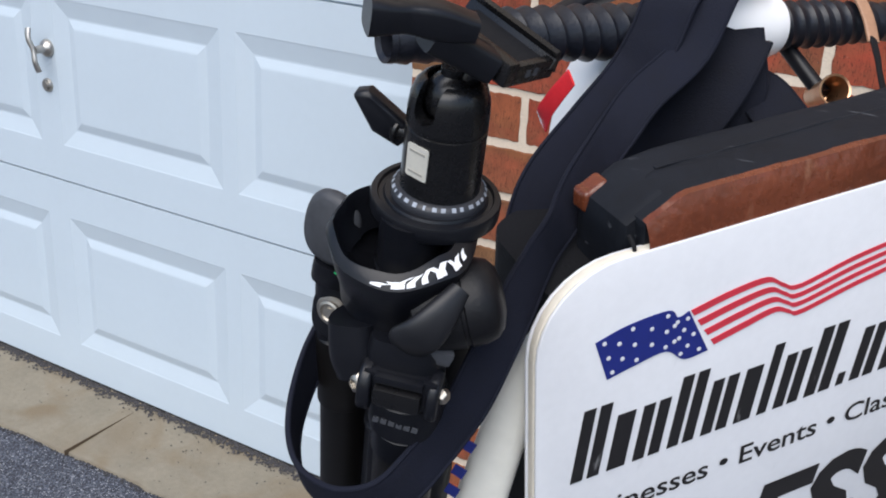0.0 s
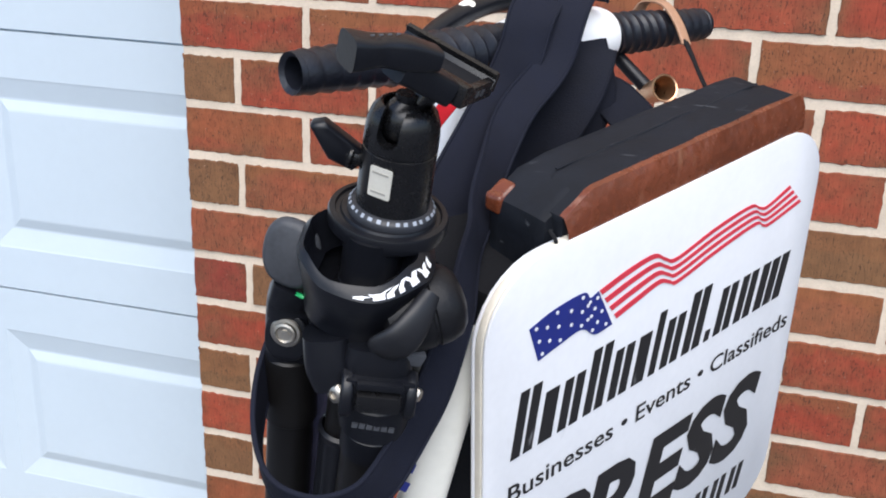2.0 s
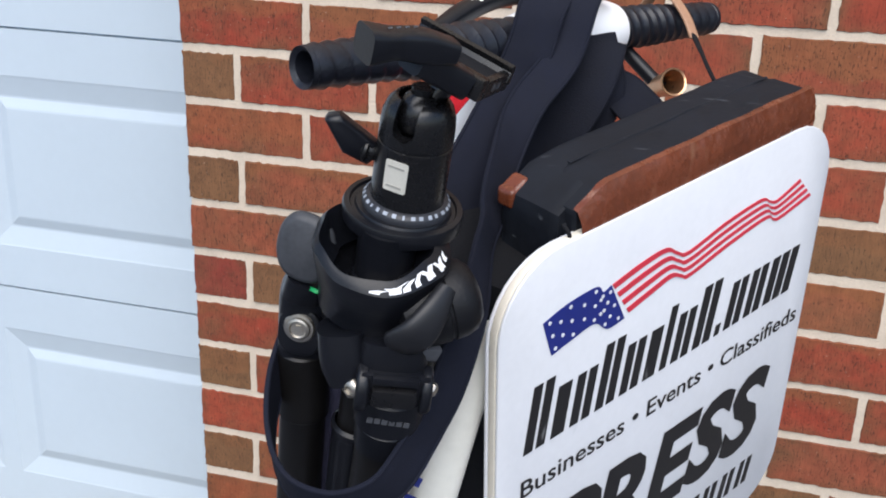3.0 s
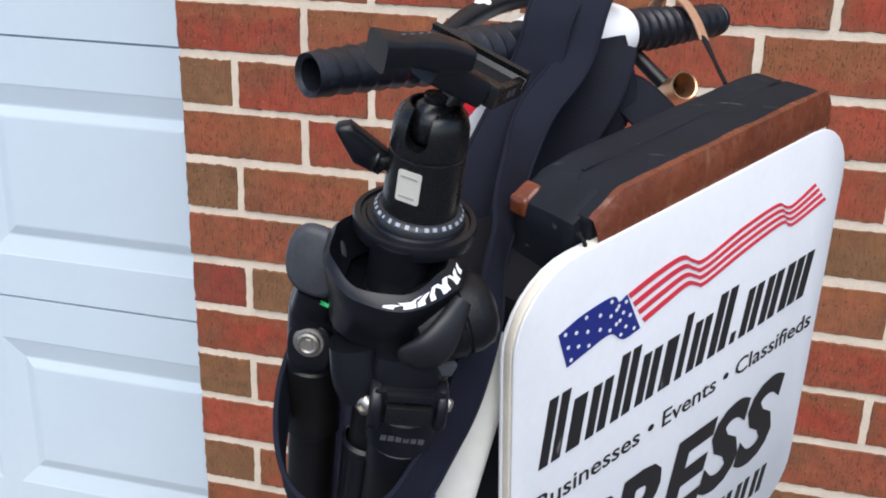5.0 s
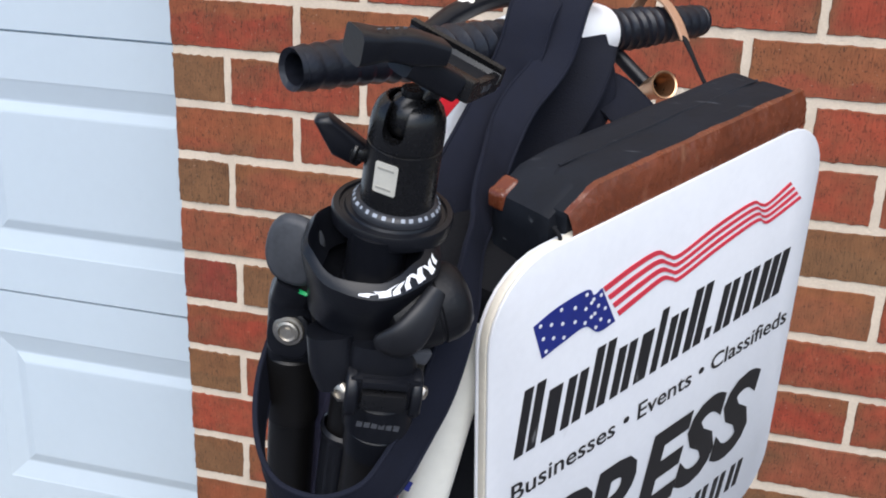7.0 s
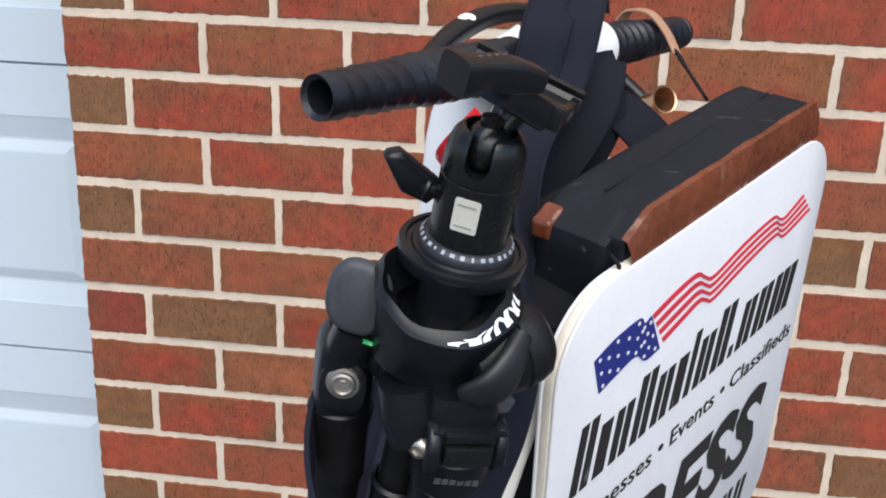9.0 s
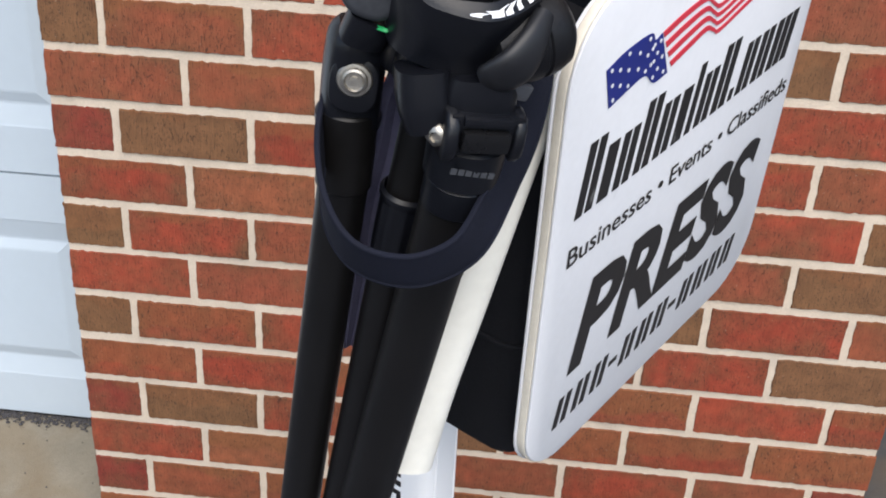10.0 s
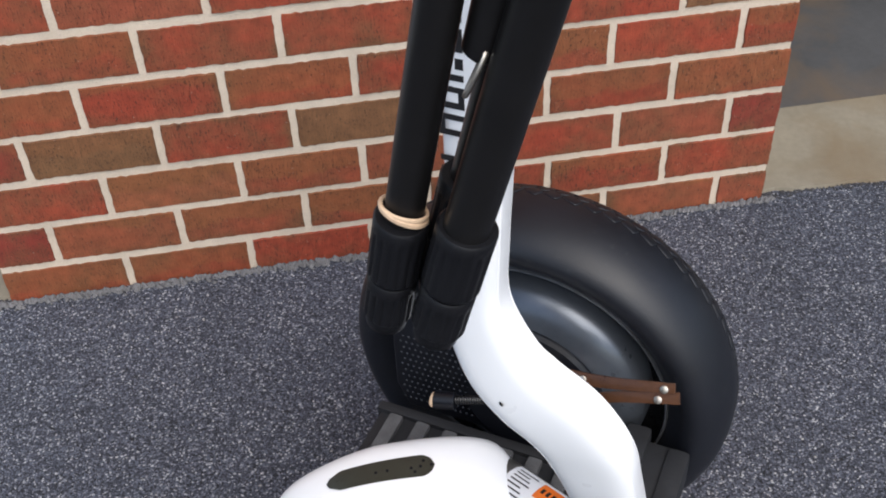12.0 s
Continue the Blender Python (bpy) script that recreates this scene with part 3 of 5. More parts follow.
part("pivot", join(rod(S(0.004, 0.092, 0.216), S(0.172, 0.026, 0.232), 0.034, 0.034, 36, 0.004)), NICKEL, pt, "grey steering pivot")
# column: upright with a wide swept foot
COL = [(0.090, -0.018, 1.308, 0.047), (0.0695, -0.047, 1.284, 0.038), (0.0640, -0.057, 1.22, 0.027), (0.0580, -0.052, 1.1, 0.033), (0.0500, -0.044, 0.95, 0.044), (0.047, -0.039, 0.82, 0.045), (0.045, -0.036, 0.75, 0.044), (0.043, -0.036, 0.69, 0.043), (0.041, -0.036, 0.628, 0.050), (0.061, -0.036, 0.571, 0.066), (0.086, -0.036, 0.542, 0.076), (0.112, -0.035, 0.522, 0.082), (0.129, -0.032, 0.499, 0.081), (0.139, -0.027, 0.474, 0.078), (0.147, -0.020, 0.44, 0.070), (0.155, -0.008, 0.39, 0.064), (0.164, 0.006, 0.32, 0.062), (0.170, 0.018, 0.24, 0.062)]
col = spline([S(*c[:3]) for c in COL], 5)
cwid = [q.x for q in spline([(c[3], 0, 0) for c in COL], 5)]
# section with two shallow grooves down its front
xs = [0.0210, 0.0208, 0.0201, 0.0188, 0.0170, 0.0145, 0.0130, 0.0122, 0.0108, 0.0100, 0.0060, 0.0]
xs += [-x for x in reversed(xs[:-1])]
CSEC = [(x, 0.5 * (1 - min(1, abs(x) / 0.021) ** 3.4) ** (1 / 3.4) - (0.026 if abs(x) in (0.0122, 0.0108) else 0.0)) for x in xs]
CSEC += [(x, -0.5 * (1 - (abs(x) / 0.021) ** 3.4) ** (1 / 3.4)) for x in reversed(xs[1:-1])]
part("column", sweep(col, CSEC, F, lambda t: (1.0, cwid[round(t * (len(cwid) - 1))])), WHITE_PAINT, pt, "white curved steering column")
# handlebar
bar_near, bar_far = S(0.0945, -0.189, 1.313), S(0.0905, 0.137, 1.311)
part("handlebar", rod(S(0.0945, -0.120, 1.313), S(0.0905, 0.130, 1.311), 0.0095), BLACK_METAL, pt)
part("bar_clamp", lathe([(0.012, -0.045), (0.0165, -0.042), (0.0185, -0.02), (0.0187, 0.005), (0.0178, 0.021), (0.0160, 0.027), (0.012, 0.029)], frame_at(S(0.092, 0.008, 1.312), A), 32), WHITE_PAINT, pt, "white handlebar clamp")


def wrapped(a, b, r0, turns):
    """A bar end wound with tape: overlapping turns of unequal height."""
    a, b = Vector(a), Vector(b)
    n = (b - a).length
    rnd = random.Random(4)
    prof = [(r0 * 0.70, 0.055), (r0 * 0.74, 0.001), (r0 * 0.97, -0.001), (r0 * 1.0, 0.002)]
    for i in range(turns):
        z0, z1 = n * i / turns, n * (i + 1) / turns
        k = rnd.uniform(0.0, 0.06)
        e = 0.7 if i < turns * 0.3 else 1.0
        prof += [(r0 * (1.0 - (0.07 - k * 0.3) * e), z0 + 0.0025), (r0 * (1.0 + (0.055 + k) * e), z1 - 0.0014), (r0 * (1.0 - 0.05 * e), z1 + 0.0006)]
    prof += [(r0 * 0.9, n)]
    geo = lathe(prof, None, 36, closed=False)
    vs = [Vector((v.x * (0.84 + 0.2 * min(1, max(0, v.z) / 0.11)), v.y * (0.84 + 0.2 * min(1, max(0, v.z) / 0.11)), v.z + 0.0035 * min(1, max(0, v.z) / 0.025) * math.sin(math.atan2(v.y, v.x) + 0.6))) for v in geo[0]]
    fs = geo[1] + [tuple(range(36))]
    return moved((vs, fs), frame_at(a, b - a))


part("grip", wrapped(bar_near, S(0.0925, -0.045, 1.312), 0.0128, 15), GRIP_TAPE, pt, "black tape-wound grip")
part("grip", wrapped(bar_far, S(0.092, 0.032, 1.312), 0.0124, 12), GRIP_TAPE, pt, "black tape-wound grip")

# ---- sign, block and bag on the front of the column ----
SN = Vector((0.8341, -0.5417, -0.1045)).normalized()
SU = Vector((0.5516, 0.8210, 0.1470)).normalized()
SV = SN.cross(SU).normalized()
SM = Matrix((SU, SV, SN)).transposed().to_4x4()
SM.translation = Vector((0.737, -0.979, 1.194))
sign = thing("press_sign", SM @ Vector((0.095, -0.09, 0)), "white plastic sign with flag and black lettering", "sign")
OUT = round_rect(-0.0325, -0.2250, 0.2270, 0.0560, 0.039, 8)
part("front_board", slab(OUT, 0.0017, SM @ Matrix.Translation((0, 0, -0.0017)), 0.0006), SIGN_WHITE, sign)
part("edge_board", slab(OUT, 0.0042, SM @ Matrix.Translation((-0.0004, -0.0005, -0.0061)), 0.0003), SIGN_EDGE, sign, "tan board edge")
part("back_board", slab(OUT, 0.0016, SM @ Matrix.Translation((-0.0012, -0.0012, -0.0080)), 0.0005), SIGN_WHITE, sign)

# ---- the folded tripod ----
BODY = Vector((0.680, -1.043, 1.285))
TO = BODY
TA = Vector((-0.1707, 0.1707, -0.9703)).normalized()
TL = Vector((0.93477, 0.33947, -0.10473)).normalized()
TQ = TA.cross(TL).normalized()


def T(d, s, q=0.0):
    """Down the tripod's axis, across it, and out towards its front."""
    return TO + TA * d + TL * s + TQ * q


def tmat(d, s, q, zdir, xdir):
    def v(k):
        return TA * k[0] + TL * k[1] + TQ * k[2]
    return frame_at(T(d, s, q), v(zdir), v(xdir))


tripod = thing("tripod", T(0.57, 0.0, 0.0), "folded black tripod with ball head, hung in a strap", "tripod")
# the head sits a little behind the axis of the hub
HS = 0.0045
TO = T(0.0056, 0.0028, -0.0113)
head_m = frame_at(T(0.004, HS, 0), -TA, TL)
ball_m = frame_at(T(0.005, HS, 0), -TA, TL)


def carved(geo, cutter):
    """One closed body with another cut out of it."""
    obs = []
    for v, fc in (geo, cutter):
        bm = bmesh.new()
        vs = [bm.verts.new(q) for q in v]
        for q in fc:
            bm.faces.new([vs[i] for i in q])
        bmesh.ops.recalc_face_normals(bm, faces=bm.faces[:])
        me = bpy.data.meshes.new("carving")
        bm.to_mesh(me)
        bm.free()
        ob = bpy.data.objects.new("carving", me)
        scene.collection.objects.link(ob)
        obs.append(ob)
    cut = obs[0].modifiers.new("cut", "BOOLEAN")
    cut.object, cut.operation, cut.solver = obs[1], "DIFFERENCE", "EXACT"
    bpy.context.view_layer.update()
    me = bpy.data.meshes.new_from_object(obs[0].evaluated_get(bpy.context.evaluated_depsgraph_get()))
    out = [v.co.copy() for v in me.vertices], [tuple(p.vertices) for p in me.polygons]
    for ob in obs:
        old = ob.data
        bpy.data.objects.remove(ob)
        bpy.data.meshes.remove(old)
    bpy.data.meshes.remove(me)
    return out


PAN_GREY = mat("worn_pan_grey", (0.020, 0.022, 0.028), 0.45, var=0.3, scale=60)
HEAD = [(0.0152, 0.0), (0.0152, 0.0015), (0.0150, 0.0280), (0.0145, 0.0283), (0.0145, 0.0290), (0.0150, 0.0294), (0.0149, 0.035), (0.0144, 0.0400), (0.0130, 0.0440), (0.0110, 0.0464), (0.0098, 0.0470),
        (0.0090, 0.0466), (0.0102, 0.0430), (0.0110, 0.0400), (0.0110, 0.0370), (0.0095, 0.0330), (0.0060, 0.0308), (0.0003, 0.0303)]
NA = radians(116)
slot_z = TL * math.cos(NA) + TQ * math.sin(NA)
slot_m = frame_at(T(0.004, HS, 0) + slot_z * 0.005, slot_z, (-TA).cross(slot_z))
slot = [(0.0045 * math.cos(radians(g)), 0.0372 + 0.0045 * math.sin(radians(g))) for g in range(180, 361, 15)] + [(0.0045, 0.060), (-0.0045, 0.060)]
head = part("ball_head", carved(lathe(HEAD, head_m, 64), slab(slot, 0.020, slot_m)), BLACK_METAL, tripod, "black ball head housing", flat_angle=30)
part("ball", lathe([(0.0002, 0.0305), (0.0060, 0.0322), (0.0088, 0.0355), (0.0098, 0.0400), (0.0090, 0.0442), (0.0065, 0.0478), (0.0044, 0.0492), (0.0044, 0.052)], ball_m, 40), BLACK_METAL, head, "polished black ball")
part("pan_ring", lathe([(0.0182, 0.0), (0.0182, 0.0022), (0.0172, 0.0036), (0.0152, 0.0044)], frame_at(T(0.0055, HS, 0), -TA, TL), 48), PAN_GREY, head, "dark grey pan scale ring")
tick = []
tick_rnd = random.Random(3)
for i in range(30):
    g = 2 * math.pi * (i + tick_rnd.uniform(-0.12, 0.12)) / 30
    tw, th = tick_rnd.uniform(0.0004, 0.0010), tick_rnd.uniform(0.0006, 0.0009)
    out = TL * math.cos(g) + TQ * math.sin(g)
    c = T(0.0052, HS, 0) + out * 0.0173 - TA * 0.0032
    tick.append(slab([(-tw, -th), (tw, -th), (tw, th), (-tw, th)], 0.0003, frame_at(c, out * 0.8 - TA * 0.6, out.cross(TA))))
part("scale_mark", join(*tick), mat("scale_grey", (0.30, 0.33, 0.38), 0.5, var=0.2, scale=200), head)["kind"] = "stuff"
part("label_plate", slab(round_rect(-0.0048, -0.0066, 0.0048, 0.0066, 0.0008, 2), 0.0005, tmat(-0.0140, HS - 0.0066, 0.0134, (0.0, -0.45, 0.89), (0, 0.89, 0.45))), LIGHT_LABEL, head, "small silver label")
lm = tmat(-0.0140, HS - 0.0066, 0.0134, (0.0, -0.45, 0.89), (0, 0.89, 0.45))
part("label_bar", join(*[moved(box((-0.0036, y0, 0.0005), (w0, y0 + 0.0009, 0.0007)), lm) for y0, w0 in ((-0.0048, 0.0030), (0.0036, 0.0034))]), mat("label_print", (0.30, 0.29, 0.26), 0.5, var=0.1, scale=90), head)
part("base_disc", lathe([(0.018, -0.0036), (0.0238, -0.0034), (0.0246, -0.0026), (0.0250, 0.0024), (0.0244, 0.0038), (0.0222, 0.0041), (0.0216, 0.0030), (0.0200, 0.0030), (0.0194, 0.0040), (0.017, 0.0042)], frame_at(T(0.0095, HS - 0.001, 0), -TA, TL), 56), BLACK_PLASTIC, tripod, "round black base disc")
# locking knob, a winged lever on the housing's side
kn = part("lock_knob", join(rod(T(-0.0150, -0.0075, -0.002), T(-0.0160, -0.0160, -0.004), 0.0034, 0.0042, 20, 0.0006), rod(T(-0.0155, -0.0125, -0.003), T(-0.0159, -0.0150, -0.0037), 0.0052, 0.0052, 20, 0.0008)), BLACK_METAL, tripod)
wing = [(-0.0150, -0.0150), (-0.0192, -0.0255), (-0.0325, -0.0335), (-0.0342, -0.0325), (-0.0356, -0.0280), (-0.0345, -0.0262), (-0.0245, -0.0118), (-0.0190, -0.0112)]
part("wing", slab([(-s_, d_) for d_, s_ in wing], 0.0078, tmat(0.0055, 0.0020, -0.0080, (0, 0, 1), (0, -1, 0)), 0.0022), BLACK_PLASTIC, kn)

# quick-release clamp on top
E1 = Vector((0.15, 0.82, 0.55)).normalized()
E3 = Vector((-0.975, 0.18, 0.0))
E3 = (E3 - E1 * E3.dot(E1)).normalized()
E2 = E3.cross(E1)
cmx = Matrix([TA * e[0] + TL * e[1] + TQ * e[2] for e in (E1, E2, E3)]).transposed().to_4x4()
cmx.translation = T(-0.0468, 0.0307, 0.0014)
clamp = part("release_clamp", moved(box((-0.040, -0.0128, 0.0), (0.0, 0.0126, 0.0052), 0.0012), cmx), BLACK_METAL, tripod, "black quick-release clamp")
part("jaw", moved(slab([(0.0090, 0.0040), (0.0131, 0.0020), (0.0131, 0.0098), (0.0122, 0.0108), (0.0100, 0.0102), (0.0108, 0.0078)], 0.044, Matrix(((0, 0, 1, -0.0436), (1, 0, 0, 0), (0, 1, 0, 0), (0, 0, 0, 1))), 0.0005), cmx), BLACK_METAL, clamp, "black upturned clamp jaw")
part("jaw", moved(box((-0.030, -0.0133, 0.0010), (0.0003, -0.0076, 0.0094), 0.0014), cmx), BLACK_METAL, clamp, "black clamp jaw")
part("groove", moved(box((-0.038, -0.0078, 0.0050), (-0.0016, 0.0098, 0.0060), 0.0004), cmx), NYLON, clamp)
part("end_stop", moved(box((-0.0030, -0.0080, 0.0040), (0.0002, 0.0100, 0.0080), 0.0008), cmx), BLACK_METAL, clamp)
part("stem", rod(T(-0.0370, HS + 0.001, -0.001), T(-0.0490, 0.0140, -0.003), 0.0046, 0.0046, 24), BLACK_METAL, clamp)
part("lever", sweep(spline([T(-0.0728, -0.0205, 0.0275), T(-0.0716, -0.006, 0.0205), T(-0.0680, 0.0120, 0.0125)], 9), ring(0.0150, 0.0125, 24, 4.5), -TA, lambda t: (1.0 - 0.26 * t - 0.12 * math.exp(-((t - 0.42) / 0.14) ** 2), 0.92 - 0.30 * max(0, t - 0.4) + 0.10 * math.cos(9 * t))), BLACK_PLASTIC, clamp, "chunky black locking lever")
part("lever_foot", sweep([T(-0.0655, -0.002, 0.0175), T(-0.0590, 0.008, 0.011), T(-0.0530, 0.018, 0.006)], ring(0.013, 0.011, 16, 5), -TA), BLACK_PLASTIC, clamp)
for i in range(4):
    part("lever_mark", box((-0.0008, -0.0004, 0), (0.0008, 0.0004, 0.0003), 0.0, tmat(-0.0781, -0.012 + 0.0030 * i, 0.0245 - 0.0014 * i, (-1, 0, 0.2), (0, 1, -0.45))), GREY_PLASTIC, clamp)
part("clamp_mark", join(*[moved(box((-0.0004, y0, 0.0030), (0.0004, y0 + 0.0022, 0.0058)), cmx) for y0 in (-0.003, 0.0008)]), GREY_PLASTIC, clamp)

# hub below the head, with its open collar
TO = BODY
hub = part("hub", lathe([(0.012, -0.012), (0.012, 0.010), (0.0160, 0.014), (0.0215, 0.018), (0.0215, 0.022), (0.0205, 0.030), (0.0205, 0.042), (0.018, 0.045)], frame_at(T(0.026, 0.001, 0.002), TA, TL), 48), BLACK_PLASTIC, tripod, "black moulded hub")
GLOSS_BLACK = mat("glossy_black_plastic", (0.0045, 0.0048, 0.0062), 0.16, spec=0.5, var=0.1, scale=60)
RIM_KEYS = ((0, 0.0180, 0.0148), (45, 0.0232, 0.0184), (90, 0.0294, 0.0224), (120, 0.0306, 0.0228), (150, 0.0294, 0.0182), (180, 0.0250, 0.0150), (230, 0.0215, 0.0150), (300, 0.0190, 0.0150), (360, 0.0168, 0.0150))
EDGE_KEYS = ((0, 0.0258, 0.0190), (45, 0.0308, 0.0225), (90, 0.0334, 0.0262), (120, 0.0330, 0.0255), (150, 0.0316, 0.0205), (180, 0.0275, 0.0180), (230, 0.0240, 0.0180), (300, 0.0235, 0.0185), (360, 0.0258, 0.0200))


def keyed(keys, deg):
    """Radius and depth round the hub, smoothed between the given angles."""
    deg %= 360
    for (a0, r0, d0), (a1, r1, d1) in zip(keys, keys[1:]):
        if a0 <= deg <= a1:
            u = (deg - a0) / (a1 - a0)
            u = u * u * (3 - 2 * u)
            return r0 + (r1 - r0) * u, d0 + (d1 - d0) * u


def collar_at(deg, u, dr=0.0, dd=0.0):
    """A point on the collar's sloping lip, u from its opening (0) to its edge (1)."""
    (r0, d0), (r1, d1) = keyed(RIM_KEYS, deg), keyed(EDGE_KEYS, deg)
    g, r = radians(deg), r0 + (r1 - r0) * u + dr
    return T(d0 + (d1 - d0) * u + dd, r * math.cos(g), r * math.sin(g))


cv, cf, NK = [], [], 72
for i in range(NK):
    dg = 360 * i / NK
    g = radians(dg)
    cv += [collar_at(dg, 0, -0.007, 0.015), collar_at(dg, 0, -0.0035, 0.0105), collar_at(dg, 0, -0.0016, 0.004), collar_at(dg, 0, -0.0006, 0.0008), collar_at(dg, 0.02, 0, -0.0005), collar_at(dg, 0.15, 0, -0.0004), collar_at(dg, 0.55, 0.0003, -0.0003), collar_at(dg, 0.92), collar_at(dg, 1, 0.0003, 0.0006), collar_at(dg, 1, 0, 0.0022), collar_at(dg, 1, -0.0022, 0.0110)]
    cv += [T(0.0455, 0.0252 * math.cos(g), 0.0262 * math.sin(g)), T(0.0530, 0.0244 * math.cos(g), 0.0250 * math.sin(g)), T(0.0570, 0.0190 * math.cos(g), 0.0190 * math.sin(g))]
for i in range(NK):
    for j in range(13):
        a, c = i * 14 + j, ((i + 1) % NK) * 14 + j
        cf.append((a, c, c + 1, a + 1))
part("collar", (cv, cf), BLACK_PLASTIC, hub, "flared black collar with a wide lip")
part("cup", lathe([(0.0245, 0.0), (0.0225, 0.004), (0.0170, 0.008), (0.009, 0.0105), (0.0002, 0.011)], tmat(0.0265, -0.001, 0.004, (1, 0, 0), (0, 1, 0)), 36, closed=False), GLOSS_BLACK, hub, "glossy black cup")
for a0, w0, u0, u1, sk in ((93, 6.0, 0.66, 0.96, 3.0), (84, 7.0, 0.50, 0.95, -2.0), (76, 3.0, 0.36, 0.66, 3.5), (71, 4.5, 0.40, 0.95, 3.0), (63, 3.5, 0.30, 0.93, 2.0), (57, 3.5, 0.32, 0.93, -2.5), (50, 5.0, 0.30, 0.90, 2.0), (42, 3.0, 0.32, 0.86, -1.5), (36, 4.5, 0.34, 0.82, 2.0), (28, 4.0, 0.40, 0.74, 1.5)):
    mv = []
    for dg in (a0 + w0 * 0.60, a0, a0 - w0 * 0.60):
        nn = (TL * math.cos(radians(dg)) + TQ * math.sin(radians(dg)) - TA * 0.9).normalized() * 0.0006
        mv += [collar_at(dg - sk, u0) + nn, collar_at(dg + sk, (u0 + u1) / 2) + nn, collar_at(dg + sk, u1) + nn]
    part("white_mark", (mv, [(0, 3, 4, 1), (1, 4, 5, 2), (3, 6, 7, 4), (4, 7, 8, 5)]), SIGN_WHITE, hub, "worn white printed block")
# angle-lock paddle on one side and the big grip lobe on the other
PADDLE_GREY = mat("worn_dark_grey", (0.042, 0.045, 0.052), 0.5, spec=0.35, var=0.3, scale=50)
pad = [(0.0125 * math.copysign(abs(math.cos(g)) ** 0.8, math.cos(g)) - 0.001 * math.sin(g), 0.0152 * math.copysign(abs(math.sin(g)) ** 0.85, math.sin(g))) for g in [2 * math.pi * i / 36 for i in range(36)]]
part("paddle", slab(pad, 0.0080, tmat(0.0335, -0.0300, -0.0085, (-0.15, -0.30, 0.93), (0.12, 1, 0.3)), 0.0032), PADDLE_GREY, tripod, "worn grey rounded paddle")
part("paddle_arm", sweep(spline([T(0.0480, -0.0290, -0.006), T(0.0530, -0.0300, -0.007), T(0.0590, -0.0310, -0.009)], 4), ring(0.018, 0.014, 16, 3), TQ), BLACK_PLASTIC, tripod)
DULL_BLACK = mat("dull_black_plastic", (0.011, 0.0115, 0.014), 0.42, spec=0.4, var=0.2, scale=40)
dr0, dr1 = T(0.0470, 0.0080, 0.0170), T(0.0375, 0.0385, 0.0080)
drum = part("lock_drum", lathe([(0.0100, -0.001), (0.0150, 0.001), (0.0164, 0.006), (0.0168, 0.0180), (0.0160, 0.0187), (0.0160, 0.0197), (0.0168, 0.0204), (0.0165, 0.0255), (0.0150, 0.0300), (0.0115, 0.0330), (0.0060, 0.0345), (0.0002, 0.0348)], frame_at(dr0, dr1 - dr0, TA), 48), BLACK_RUBBER, tripod, "round black lock drum")
part("thumb_tab", sweep(spline([T(0.0515, 0.0075, 0.0290), T(0.0480, 0.0110, 0.0320), T(0.0420, 0.0160, 0.0330), T(0.0345, 0.0210, 0.0290), T(0.0280, 0.0250, 0.0215)], 7), ring(0.0170, 0.0080, 24, 2.3), TQ + TL * 0.2, lambda t: (0.35 + 0.65 * math.sin(math.pi * min(1.0, 0.12 + t * 0.8) ** 0.75), 0.9)), DULL_BLACK, drum, "dull black thumb tab")
part("shroud", sweep(spline([T(0.0545, -0.0135, 0.0175), T(0.0660, -0.0115, 0.0205), T(0.0740, -0.0080, 0.0215)], 6), ring(0.0200, 0.0230, 20, 2.8), TQ), BLACK_PLASTIC, tripod, "black leg shroud")
part("green_mark", slab(round_rect(-0.0026, -0.0009, 0.0026, 0.0009, 0.0008, 4), 0.0008, tmat(0.0500, -0.0262, 0.0010, (-0.75, -0.45, 0.5), (0.15, 1, 0.5)), 0.0003), mat("green_indicator", (0.01, 0.30, 0.085), 0.4, var=0.1, scale=80), tripod, "small green indicator")
part("leg_root", rod(T(0.045, -0.013, -0.007), T(0.070, -0.0125, -0.009), 0.0115, 0.0095, 28, 0.001), BLACK_PLASTIC, tripod)

# leg with the exposed pivot bolt
LEG1B = T(0.468, -0.0140, -0.0225)
TO = T(0.0039, 0.0027, -0.0105)
joint = part("leg_joint", join(sweep(spline([T(0.058, -0.0305, -0.011), T(0.065, -0.0318, -0.011), T(0.080, -0.0315, -0.012), T(0.098, -0.0305, -0.012)], 5), ring(0.0240, 0.0255, 20, 3.2), TQ, lambda t: (0.82 + 0.18 * min(1, t * 4), 0.85 + 0.15 * min(1, t * 4)))), BLACK_PLASTIC, tripod, "black pivot housing")
part("bolt", join(lathe([(0.0070, 0.0), (0.0072, 0.0010), (0.0066, 0.0018), (0.0054, 0.0020), (0.0050, 0.0030), (0.0040, 0.0034), (0.0034, 0.0026), (0.0002, 0.0024)], tmat(0.0735, -0.0335, 0.0012, (-0.15, -0.25, 0.95), (0.3, 1, 0)), 28), lathe([(0.0022, 0.0020), (0.0021, 0.0030), (0.0002, 0.0031)], tmat(0.0735, -0.0335, 0.0012, (-0.15, -0.25, 0.95), (0, 1, 0)), 6)), STEEL, joint, "steel flanged pivot bolt")
